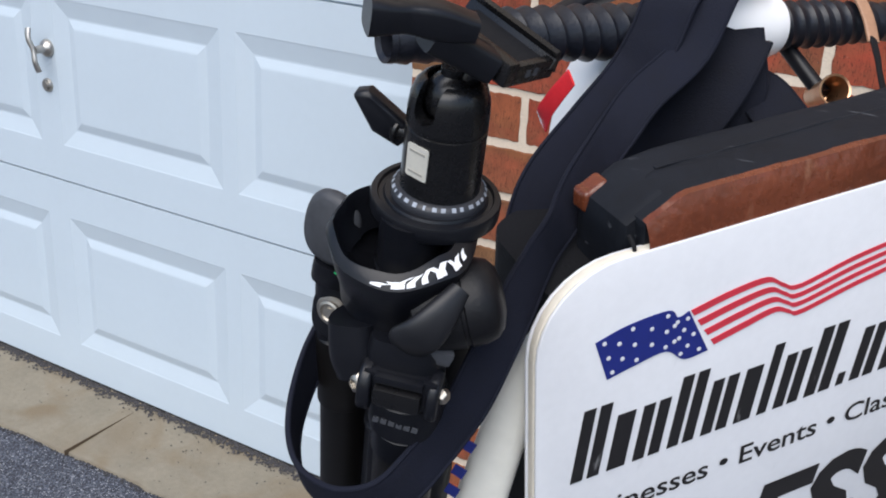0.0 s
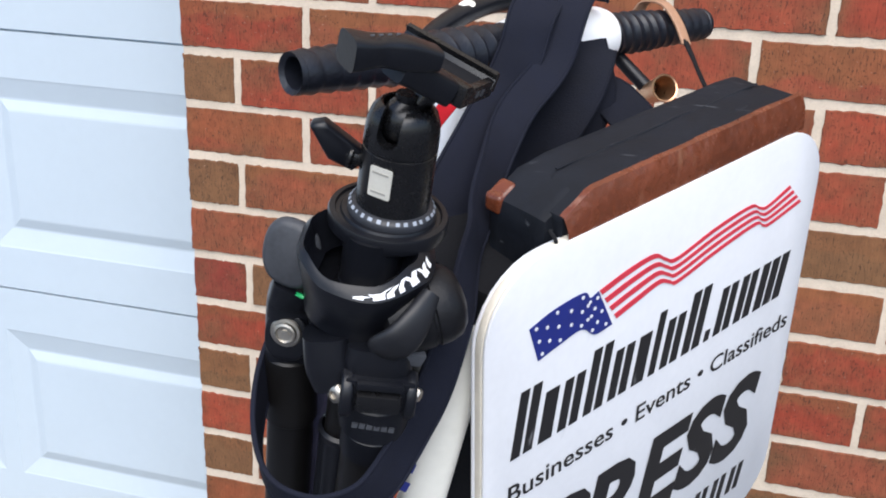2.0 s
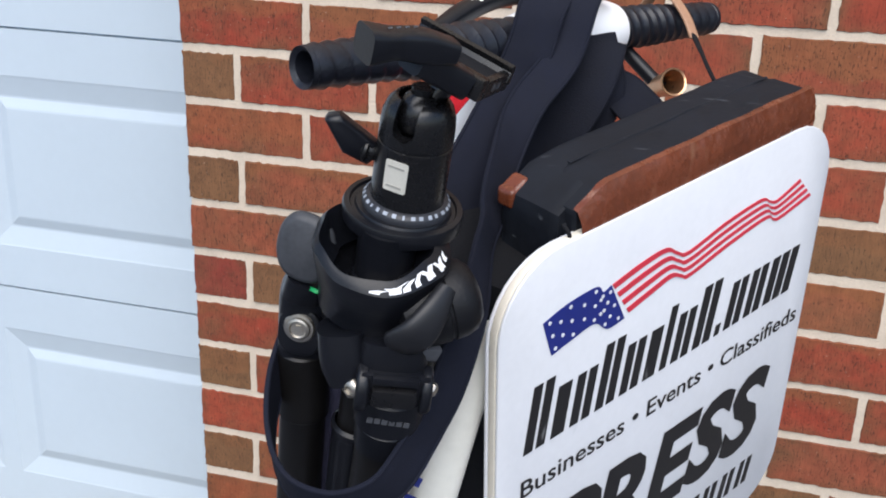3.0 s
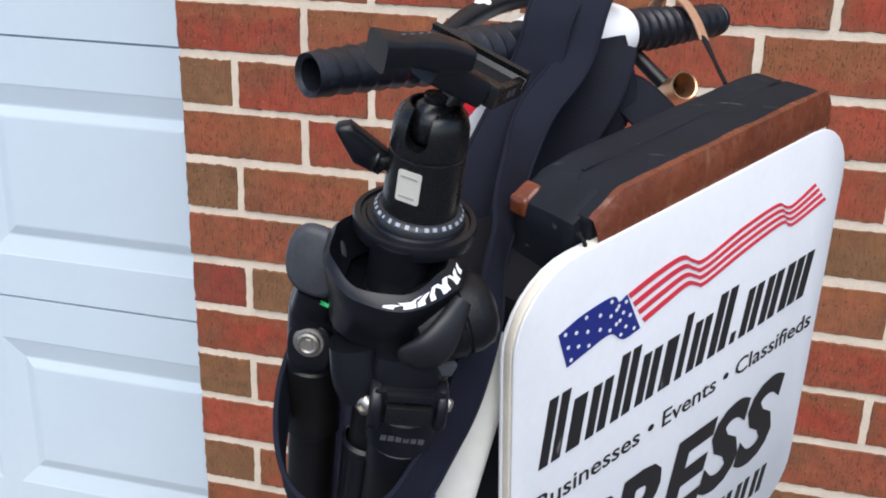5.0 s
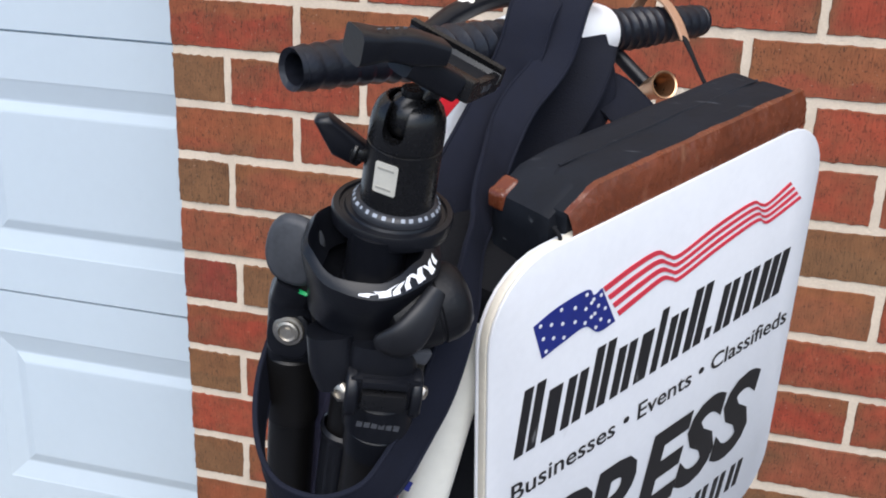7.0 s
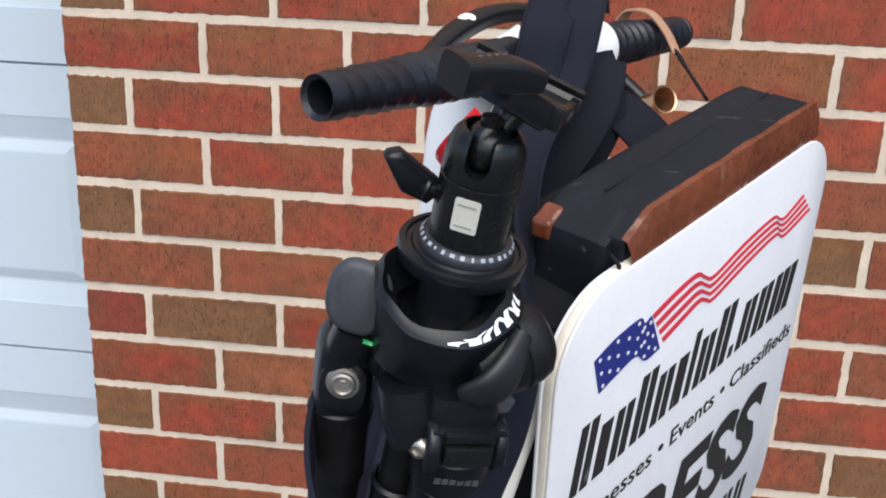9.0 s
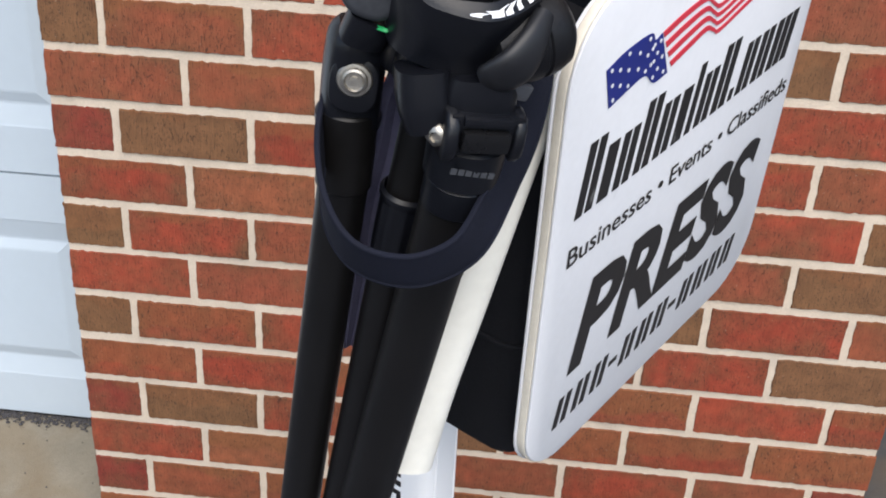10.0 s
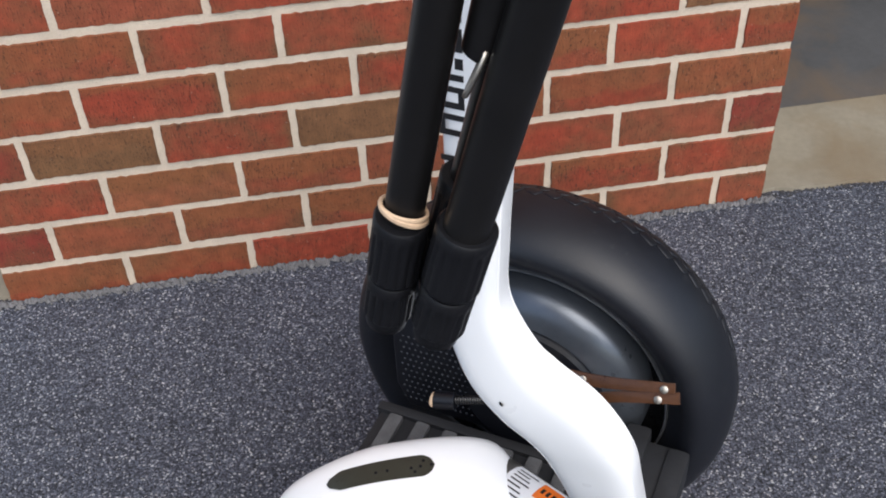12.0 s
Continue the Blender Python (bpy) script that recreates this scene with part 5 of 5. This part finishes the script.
def lettering(text, u0, u1, v0, cap, name, slant=0.0, bold=0.0):
    """Built-in lettering, fitted between u0 and u1 on the line v0."""
    cu = bpy.data.curves.new("lettering", "FONT")
    cu.body, cu.size, cu.shear, cu.offset, cu.resolution_u = text, 1.0, slant, bold, 3
    tmp = bpy.data.objects.new("lettering", cu)
    scene.collection.objects.link(tmp)
    bpy.context.view_layer.update()
    me = bpy.data.meshes.new_from_object(tmp.evaluated_get(bpy.context.evaluated_depsgraph_get()))
    bpy.data.objects.remove(tmp)
    xs, ys = [v.co.x for v in me.vertices], [v.co.y for v in me.vertices]
    x0, sx = min(xs), (u1 - u0) / (max(xs) - min(xs))
    sy = cap / 0.72
    vs = [sgn(u0 + (v.co.x - x0) * sx, v0 + v.co.y * sy, 0.0005) for v in me.vertices]
    fs = [tuple(f.vertices) for f in me.polygons]
    bpy.data.meshes.remove(me)
    return part(name, (vs, fs), INK, sign, smooth=False)


lettering("Businesses \u2022 Events \u2022 Classifieds", -0.0165, 0.2195, -0.0812, 0.0115, "small_lettering", 0.0, 0.010)
lettering("PRESS", -0.001, 0.2005, -0.1605, 0.0575, "large_lettering", 0.22, 0.035)


def slant_bar(u0, v0, w, hh, sl=0.16):
    return [(u0, v0), (u0 + w, v0), (u0 + w + sl * hh, v0 + hh), (u0 + sl * hh, v0 + hh)]


# the site's name and the number line as plain slanted bars
u = -0.0155
for k, (wd, hh) in enumerate(((0.0185, 0.0385), (0.0135, 0.030), (0.0185, 0.030), (0.0185, 0.0385), (0.0185, 0.030), (0.0135, 0.030), (0.0095, 0.0385), (0.0185, 0.030), (0.0195, 0.0385), (0.0085, 0.007), (0.0185, 0.030), (0.0190, 0.030), (0.0300, 0.030))):
    n = max(1, round(wd / 0.0092))
    st = (wd - 0.0018) / n
    flat([slant_bar(u + i * st, -0.0535, st - 0.0024, hh) for i in range(n)], "name_bar", INK, 0.0003)
    u += wd
u = -0.0085
for ch in "ddd-ddd-dddd":
    if ch == "-":
        flat([slant_bar(u, -0.1905, 0.0085, 0.0034)], "number_bar", INK, 0.0003)
        u += 0.0125
        continue
    flat([slant_bar(u, -0.199, 0.0046, 0.0205, 0.2), slant_bar(u + 0.0078, -0.199, 0.0046, 0.0205, 0.2)], "number_bar", INK, 0.0003)
    u += 0.0183


def along(pts, t):
    q = spline([(*p, 0) for p in pts], 10)
    x = t * (len(q) - 1)
    i = min(int(x), len(q) - 2)
    r = q[i].lerp(q[i + 1], x - i)
    return r.x, r.y


ctop = [(-0.0055, 0.0194), (0.010, 0.0232), (0.0300, 0.0240), (0.0350, 0.0190), (0.0405, 0.0205)]
cbot = [(0.0010, -0.0015), (0.014, 0.0010), (0.030, 0.0030), (0.0400, -0.0045), (0.0525, -0.0040)]
n_ = 20
flat([[along(ctop, i / n_) for i in range(n_ + 1)] + [along(cbot, i / n_) for i in range(n_, -1, -1)]], "canton", BLUE_INK, 0.0003)
dots = []
for r0 in range(5):
    for c0 in range(9):
        if (r0 + c0) % 2:
            continue
        t, w0 = 0.06 + c0 * 0.108, 0.12 + r0 * 0.19
        (xa, ya), (xb, yb) = along(ctop, t), along(cbot, t)
        x0, y0 = xa + (xb - xa) * w0, ya + (yb - ya) * w0
        dots.append([(x0 + 0.00105 * math.cos(k * math.pi / 4), y0 + 0.00105 * math.sin(k * math.pi / 4)) for k in range(8)])
flat(dots, "star_dot", SIGN_WHITE, 0.0004, 0.0004)
stop_ = [(0.0413, 0.0205), (0.062, 0.0243), (0.0806, 0.0252), (0.0900, 0.0195), (0.1000, 0.0158), (0.130, 0.0215), (0.1600, 0.0240), (0.1690, 0.0200), (0.1770, 0.0180), (0.1964, 0.0235)]
sbot = [(0.0555, -0.0020), (0.072, 0.0015), (0.0880, 0.0045), (0.0965, 0.0010), (0.1035, -0.0012), (0.135, 0.0045), (0.1680, 0.0085), (0.1760, 0.0048), (0.1830, 0.0035), (0.2114, 0.0080)]
for f0 in (0.0, 0.285, 0.57, 0.855):
    lo, hi = [], []
    for i in range(41):
        (xa, ya), (xb, yb) = along(stop_, i / 40), along(sbot, i / 40)
        lo.append((xa + (xb - xa) * f0, ya + (yb - ya) * f0))
        hi.append((xa + (xb - xa) * (f0 + 0.145), ya + (yb - ya) * (f0 + 0.145)))
    flat([lo + hi[::-1]], "stripe", RED_INK, 0.0003)

# ---- smaller fittings of the vehicle ----
# dark window with its dots, let into the white cover
def on_cover(t, lat, lift=0.0):
    """A point on the cover's top, t along it and lat to its side."""
    x = t * (len(hp) - 1)
    i = min(int(x), len(hp) - 2)
    c, d = hp[i].lerp(hp[i + 1], x - i), (hp[min(i + 2, len(hp) - 1)] - hp[max(i - 1, 0)]).normalized()
    side = d.cross(UP).normalized()
    w, hgt = hw(t)
    q = max(-0.97, min(0.97, lat / (0.055 * w)))
    return c + side * lat + side.cross(d) * (0.040 * hgt * (1 - abs(q) ** 2.7) ** (1 / 2.7) + lift)


wv, wf = [], []
nu, nw = 30, 6
for i in range(nu + 1):
    t = i / nu
    half = 0.0142 * min(1, (t * 7) ** 0.5, ((1 - t) * 9) ** 0.5) * (0.85 + 0.15 * t) + 0.0003
    for j in range(nw + 1):
        wv.append(on_cover(0.290 + 0.290 * t, half * (2 * j / nw - 1), 0.0012))
for i in range(nu):
    for j in range(nw):
        k = i * (nw + 1) + j
        wf.append((k, k + nw + 1, k + nw + 2, k + 1))
part("window", (wv, wf), mat("smoked_window", (0.030, 0.032, 0.024), 0.3, var=0.15, scale=60), housing, "dark olive indicator window")
for t, lt in ((0.42, 0.001), (0.45, 0.001), (0.515, 0.002), (0.54, 0.001), (0.57, 0.0), (0.55, -0.006), (0.525, 0.0075)):
    part("dot", lathe([(0.0018, 0.0), (0.0014, 0.0008), (0.0002, 0.001)], frame_at(on_cover(t, lt, 0.0012), UP, F), 10), NYLON, housing)
part("end_seal", sweep([p + UP * -0.002 for p in hp[-9:]], ring(0.113, 0.081, 32, 2.7), UP, lambda t: tuple(0.985 * v for v in hw(0.78 + 0.22 * t)) if t > 0.55 else (0.2, 0.2)), BLACK_RUBBER, pt)
# warning sticker wrapped on the pivot drum
pa, pb = S(0.004, 0.092, 0.216), S(0.172, 0.026, 0.232)
pd = (pb - pa).normalized()


def on_pivot(along_m, deg, lift=0.0006):
    c = pa + pd * along_m
    x = UP - pd * UP.dot(pd)
    x.normalize()
    y = pd.cross(x)
    return c + (x * math.cos(radians(deg)) + y * math.sin(radians(deg))) * (0.034 + lift)


def wrap(u0, u1, d0, d1, lift, n=10):
    vs, fs = [], []
    for i in range(n + 1):
        dd = d0 + (d1 - d0) * i / n
        vs += [on_pivot(u0, dd, lift), on_pivot(u1, dd, lift)]
    for i in range(n):
        fs.append((2 * i, 2 * i + 1, 2 * i + 3, 2 * i + 2))
    return vs, fs


stick = part("sticker", wrap(0.022, 0.090, -40, 75, 0.0007), SIGN_WHITE, pt, "white warning sticker with orange band")
part("orange_band", wrap(0.062, 0.089, -30, 10, 0.0011), mat("orange_print", (0.75, 0.16, 0.02), 0.5, var=0.1, scale=60), stick)
for i in range(7):
    part("print_bar", wrap(0.028, 0.054 - 0.004 * (i % 3), 30 - i * 9, 27 - i * 9, 0.0011, 2), INK, stick)
for i in range(3):
    part("print_bar", wrap(0.066 + i * 0.007, 0.070 + i * 0.007, -16, -4, 0.0014, 2), INK, stick)
# black plastic block at the column's foot and the wheel-side guard
part("end_cap", rod(S(0.172, -0.004, 0.236), S(0.196, -0.006, 0.238), 0.022, 0.020, 24, 0.003), BLACK_PLASTIC, pt)
part("column_screw", lathe([(0.0023, 0.0), (0.0017, 0.0003), (0.0002, 0.0003)], frame_at(Vector((0.6575, -0.8345, 0.543)) - A * 0.0005, -A * 0.9 - F * 0.3, UP), 12), NYLON, pt, "small dark screw hole")
# vertical lettering on the column, as plain bars
rnd = random.Random(8)
for k in range(12):
    z = 0.690 + 0.0215 * k
    ca = -0.036 - 0.003 * (z - 0.69) / 0.13 if z < 0.82 else -0.039 - 0.005 * (z - 0.82) / 0.13
    fc = 0.0355 + 0.008 * (z - 0.7)
    marks = [((-0.009, 0.0), (0.009, 0.0044))]
    if k % 3 != 1:
        marks += [((-0.009, 0.0122), (rnd.choice((0.009, 0.001)), 0.0164)), ((-0.009 if k % 2 else 0.0050, 0.0040), (-0.0050 if k % 2 else 0.009, 0.0126))]
    else:
        marks += [((0.0035, 0.0086), (0.009, 0.0165))]
    bars = [box((u0, v0, 0), (u1, v1, 0.0006), 0.0, frame_at(S(fc, ca - 0.0210, z), -A, F)) for (u0, v0), (u1, v1) in marks]
    part("letter_bar", join(*bars), INK, pt)
# red ribbon along the stem
webbing("ribbon", [S(0.1165, -0.1030, 1.2965), S(0.1060, -0.1040, 1.2850), S(0.0960, -0.1035, 1.2740), S(0.0900, -0.1000, 1.2660)], [-A, -A * 0.9 + F * 0.3, -A * 0.8 + F * 0.5, -A], 0.0090, "red and white ribbon on the white stem", mtl=RED_LENS, thick=0.0012)
# brake-like lever behind the bar, with a pale knob
lever = thing("bar_lever", S(0.06, -0.04, 1.325), "black thumb lever with a pale button behind the bar", "lever")
part("blade", sweep(spline([S(0.066, -0.085, 1.314), S(0.060, -0.055, 1.325), S(0.058, -0.025, 1.331), S(0.062, 0.005, 1.331), S(0.074, 0.028, 1.325)], 6), ring(0.016, 0.011, 16, 2.6), UP, lambda t: (0.55 + 0.45 * math.sin(math.pi * (0.1 + 0.8 * t)), 1)), BLACK_PLASTIC, lever)
part("button", lathe([(0.0056, 0.0), (0.0056, 0.002), (0.004, 0.0035), (0.0002, 0.004)], frame_at(S(0.060, -0.046, 1.3295), UP + F * 0.35 - A * 0.3, F), 20), CREAM, lever, "pale round button")
# clamp screw recess
part("clamp_screw", lathe([(0.0042, 0.0), (0.0042, 0.0008), (0.0030, 0.0008), (0.0026, -0.001), (0.0002, -0.001)], frame_at(S(0.1075, 0.020, 1.3045), F * 0.85 - UP * 0.45, A), 20), NICKEL, pt, "recessed screw")

# perforated guard on the far side of the mat
GO = [(-0.150, 0.175), (-0.166, 0.21), (-0.166, 0.30), (-0.145, 0.335), (-0.02, 0.335), (0.0, 0.30), (0.0, 0.175)]
guard = part("side_guard", slab(GO, 0.006, frame_at(S(0, 0.2005, 0), -A, F), 0.002), BLACK_PLASTIC, pt, "black perforated side guard")
hole = []
for i in range(14):
    for j in range(12):
        c = S(-0.156 + 0.0075 * i + 0.0037 * (j % 2), 0.1944, 0.190 + 0.0098 * j)
        hole.append(lathe([(0.0017, 0.0), (0.0011, 0.0005)], frame_at(c, -A, F), 6))
hm = part("perforation", join(*hole), PADDLE_GREY, guard)
hm["kind"] = "stuff"
rodp = thing("threaded_rod", S(-0.02, 0.13, 0.29), "black threaded rod with a tan tip across the mat", "rod")
prf = [(0.0055, 0.0)]
for i in range(40):
    z = 0.002 + i * 0.0028
    prf += [(0.0056, z), (0.0049, z + 0.0014)]
prf.append((0.0055, 0.116))
part("shaft", lathe(prf, frame_at(S(-0.076, 0.128, 0.2860), F * 0.96 + A * 0.24 + UP * 0.15, UP), 20), BLACK_METAL, rodp)
part("collar", rod(S(-0.082, 0.127, 0.2850), S(-0.058, 0.131, 0.2885), 0.0105, 0.0100, 20, 0.001), BLACK_PLASTIC, rodp)
part("tip", lathe([(0.0090, 0.0), (0.0094, 0.002), (0.0080, 0.0045), (0.0002, 0.0050)], frame_at(S(-0.081, 0.127, 0.2852), -F, UP), 20), BAND, rodp, "tan rubber tip")

# leather strap: two riveted straps that meet in a point
strap = thing("leather_strap", S(0.13, 0.13, 0.39), "riveted brown leather strap beside the wheel", "strap")


def band_of(pts, wdt, nm):
    path = spline(pts, 7)
    sec = [(-wdt / 2, 0.0012), (-wdt / 4, 0.0016), (0, 0.0016), (wdt / 4, 0.0016), (wdt / 2, 0.0012), (wdt / 2, -0.0012), (0, -0.0013), (-wdt / 2, -0.0012)]
    return part(nm, sweep(path, sec, lambda t: UP * (0.25 + 0.5 * t) - A * 0.9, lambda t: (1.25 - 0.45 * t if nm == "upper_strap" else 1.0, 1)), LEATHER, strap)


band_of([S(0.030, 0.122, 0.388), S(0.058, 0.121, 0.3925), S(0.093, 0.120, 0.3975), S(0.122, 0.120, 0.4030), S(0.150, 0.120, 0.4110), S(0.180, 0.120, 0.4195)], 0.0120, "upper_strap")
band_of([S(0.050, 0.117, 0.348), S(0.096, 0.117, 0.3720), S(0.124, 0.117, 0.3875), S(0.152, 0.117, 0.3985), S(0.186, 0.117, 0.4105)], 0.0115, "lower_strap")
for q in (S(0.089, 0.1195, 0.3985), S(0.166, 0.1165, 0.403), S(0.170, 0.1195, 0.4165)):
    part("rivet", lathe([(0.0042, 0.0), (0.0040, 0.0012), (0.0026, 0.0018), (0.0002, 0.002)], frame_at(q - A * 0.002, UP * 0.5 - A * 0.85, F), 16), STEEL, strap, "dull steel rivet")

# ---- grit and crust along the walls ----
def crumbs(name, n, place, size, mtl, seed, label, flatn=0.6):
    rnd = random.Random(seed)
    vs, fs = [], []
    for _ in range(n):
        p, k = Vector(place(rnd)), len(vs)
        r0 = size * rnd.uniform(0.4, 1.3)
        an = rnd.uniform(0, 6.3)
        for i in range(5):
            g = an + i * 1.2566
            vs.append(p + Vector((r0 * math.cos(g) * rnd.uniform(0.7, 1.2), r0 * math.sin(g) * rnd.uniform(0.7, 1.2), -r0 * 0.2)))
        vs.append(p + Vector((r0 * 0.2 * rnd.uniform(-1, 1), 0, r0 * flatn)))
        fs += [(k + i, k + (i + 1) % 5, k + 5) for i in range(5)]
    return tagged(part(name, (vs, fs), mtl, smooth=False), label, "grit", kind="stuff")


GRIT = mat("dark_grit", (0.055, 0.053, 0.056), 0.9, var=0.6, scale=200, spec=0.3)


def sill_grit(r_):
    x = r_.uniform(-2.2, 0.0)
    wd = 0.026 + 0.012 * noise.noise((x * 5, 1, 0)) + 0.014 * noise.noise((x * 17, 4, 0))
    y = 0.252 - abs(r_.gauss(0, 0.55)) * max(0.010, wd)
    return (x, y, 0.0185 + 0.0025 * r_.random())


crumbs("grit", 5200, sill_grit, 0.0034, GRIT, 5, "dark grit swept against the garage door sill")
crumbs("grit", 160, lambda r_: (r_.uniform(-2.0, 0.0), r_.uniform(0.03, 0.23), 0.0125 + 0.004), 0.0020, GRIT, 6, "scattered dark crumbs on the concrete strip")


def foot_crust(r_):
    x = r_.uniform(-0.02, 1.33)
    return (x, -0.004 - abs(r_.gauss(0, 0.0055)) * (1.2 + noise.noise((x * 9, 2, 2))), 0.0015 + 0.004 * r_.random())


crumbs("mortar_crumb", 1700, foot_crust, 0.0042, CRUST, 9, "pale mortar crumbs along the foot of the pier", 0.8)
crumbs("grit", 900, lambda r_: (lambda x: (x, 0.008 + 0.016 * noise.noise((x * 2.1, 3, 0)) - abs(r_.gauss(0, 0.008)), 0.002))(r_.uniform(-2.2, 0.0)), 0.0030, GRIT, 12, "dark crumbs along the asphalt's edge")
crumbs("grit", 700, lambda r_: (lambda x: (x, 0.006 + 0.016 * noise.noise((x * 2.1, 8, 0)) - abs(r_.gauss(0, 0.007)), 0.002))(r_.uniform(1.31, 3.0)), 0.0030, GRIT, 13, "dark crumbs along the asphalt's edge")
crumbs("stone_chip", 640, lambda r_: (r_.uniform(-1.6, 2.2), -abs(r_.uniform(0.02, 1.4)), 0.0006), 0.0019, mat("pale_stone", (0.40, 0.39, 0.38), 0.8, var=0.3, scale=90), 14, "pale stone chips set in the asphalt", 0.25)
part("joint", box((-0.9045, 0.0, 0.002), (-0.9030, 0.25, 0.0160), 0.0, pose(0, 0, 0.0)), mat("joint_dirt", (0.09, 0.062, 0.038), 0.9, var=0.3, scale=40), smooth=False)["kind"] = "structure"

# ---- the brick pier, brick by brick ----
L, H, Z0, JOINT = 0.2032, 0.0813, -0.014, 0.0115
PIER_R = 1.311
pier = thing("wall_pier", (0.65, 0.12, 0), "red and brown brick pier with pale mortar between garage doors", "wall", kind="structure")
part("mortar_bed", box((0.006, 0.0016, -0.03), (PIER_R - 0.002, 0.243, 2.18)), MORTAR, pier, "pale sandy mortar", smooth=False)


def brick_mesh(length, height, seed, kind):
    rnd = random.Random(seed)
    n, out = 26, []
    for i in range(n):
        out.append((-length / 2 + length * i / n, -height / 2))
    out += [(length / 2, height * (i / 8 - 0.5)) for i in range(8)]
    for i in range(n):
        out.append((length / 2 - length * i / n, height / 2))
    out += [(-length / 2, height * (0.5 - i / 8)) for i in range(8)]
    out = [(x + rnd.gauss(0, 0.0006), z + rnd.gauss(0, 0.0006)) for x, z in out]
    k = len(out)
    tip = rnd.uniform(-0.0012, 0.0012)
    vs = [(x - math.copysign(0.0011, x), tip * x / length - 0.0006, z - math.copysign(0.0011, z)) for x, z in out] + [(x, 0.0016, z) for x, z in out] + [(x, 0.05, z) for x, z in out]
    fs = [tuple(range(k))]
    for a in (0, 1):
        for i in range(k):
            fs.append((a * k + i, (a + 1) * k + i, (a + 1) * k + (i + 1) % k, a * k + (i + 1) % k))
    me = bpy.data.meshes.new("brick")
    me.from_pydata(vs, [], fs)
    me.update()
    me.materials.append(BRICKS[kind])
    return me


FULL = {c: [brick_mesh(L - JOINT, H - JOINT - 0.001, 10 + i, c) for i in range(7)] for c in BRICKS}
HALF = {c: [brick_mesh(L / 2 - JOINT * 0.75, H - JOINT - 0.001, 40 + i, c) for i in range(4)] for c in BRICKS}
# firing of each brick, course by course from the ground: red, deep red, red-brown, orange-brown, olive-brown
COURSES = ("rrrrbbb", "dbbbrrr", "robbrbd", "dvrvrrr", "rrrrbrr", "vrrrrrv", "rbrrvrb", "vrbrrbv", "rorrrrv", "dvrrrrb", "bbrrorr", "vbrrrvr", "rrrrrbr", "vrrrrrr",
           "rbrrbrr", "vrrbrrr", "rrbrrbr", "brrvrrr", "rrbrrrr", "vrbrrbr", "rrrbrrv", "brrrvrr", "rvrrrbr", "rrbrrrr", "rrrvrrb", "brrrrrr")
# joints laid out of true, by course and joint
SLIP = {(15, 4): 0.014, (15, 5): 0.028, (11, 5): 0.024, (11, 1): 0.007, (9, 5): 0.015, (9, 1): 0.005, (9, 6): -0.013, (7, 5): -0.011, (7, 2): 0.007, (5, 5): -0.006,
        (5, 2): 0.007, (3, 5): 0.013, (3, 2): 0.007, (12, 1): -0.007, (14, 1): -0.008, (8, 2): -0.005, (4, 5): -0.005}
rnd = random.Random(11)
rest = []
for k, fired in enumerate(COURSES, 1):
    zc = k * H + Z0 - H / 2
    edges = [j * L for j in range(7)] if k % 2 else [0.0] + [(j + 0.5) * L for j in range(6)]
    edges = [x + SLIP.get((k, j), rnd.uniform(-0.0015, 0.0015) if j else 0.004) for j, x in enumerate(edges)] + [PIER_R + JOINT / 2]
    for x0, x1, c in zip(edges, edges[1:], fired):
        x0 -= JOINT / 2 if x0 < 0.02 else 0
        wide = x1 - x0 - JOINT
        small = wide < 0.14
        me = rnd.choice((HALF if small else FULL)[c])
        turn = Matrix.Translation(((x0 + x1) / 2, rnd.uniform(-0.0012, 0.0012), zc + rnd.uniform(-0.0012, 0.0012))) @ Matrix.Diagonal((wide / (L / 2 - JOINT * 0.75 if small else L - JOINT), 1, 1, 1))
        if k <= 20:
            ob = new("brick", me)
            ob.parent = pier
            ob.matrix_local = Matrix.Translation(-Vector(pier.location)) @ turn
        else:
            rest.append(([turn @ v.co for v in me.vertices], [tuple(f.vertices) for f in me.polygons]))
part("upper_brick", join(*rest), BRICKS["b"], pier, "brick courses higher up the pier", smooth=False)
pier.children[-1]["kind"] = "stuff"
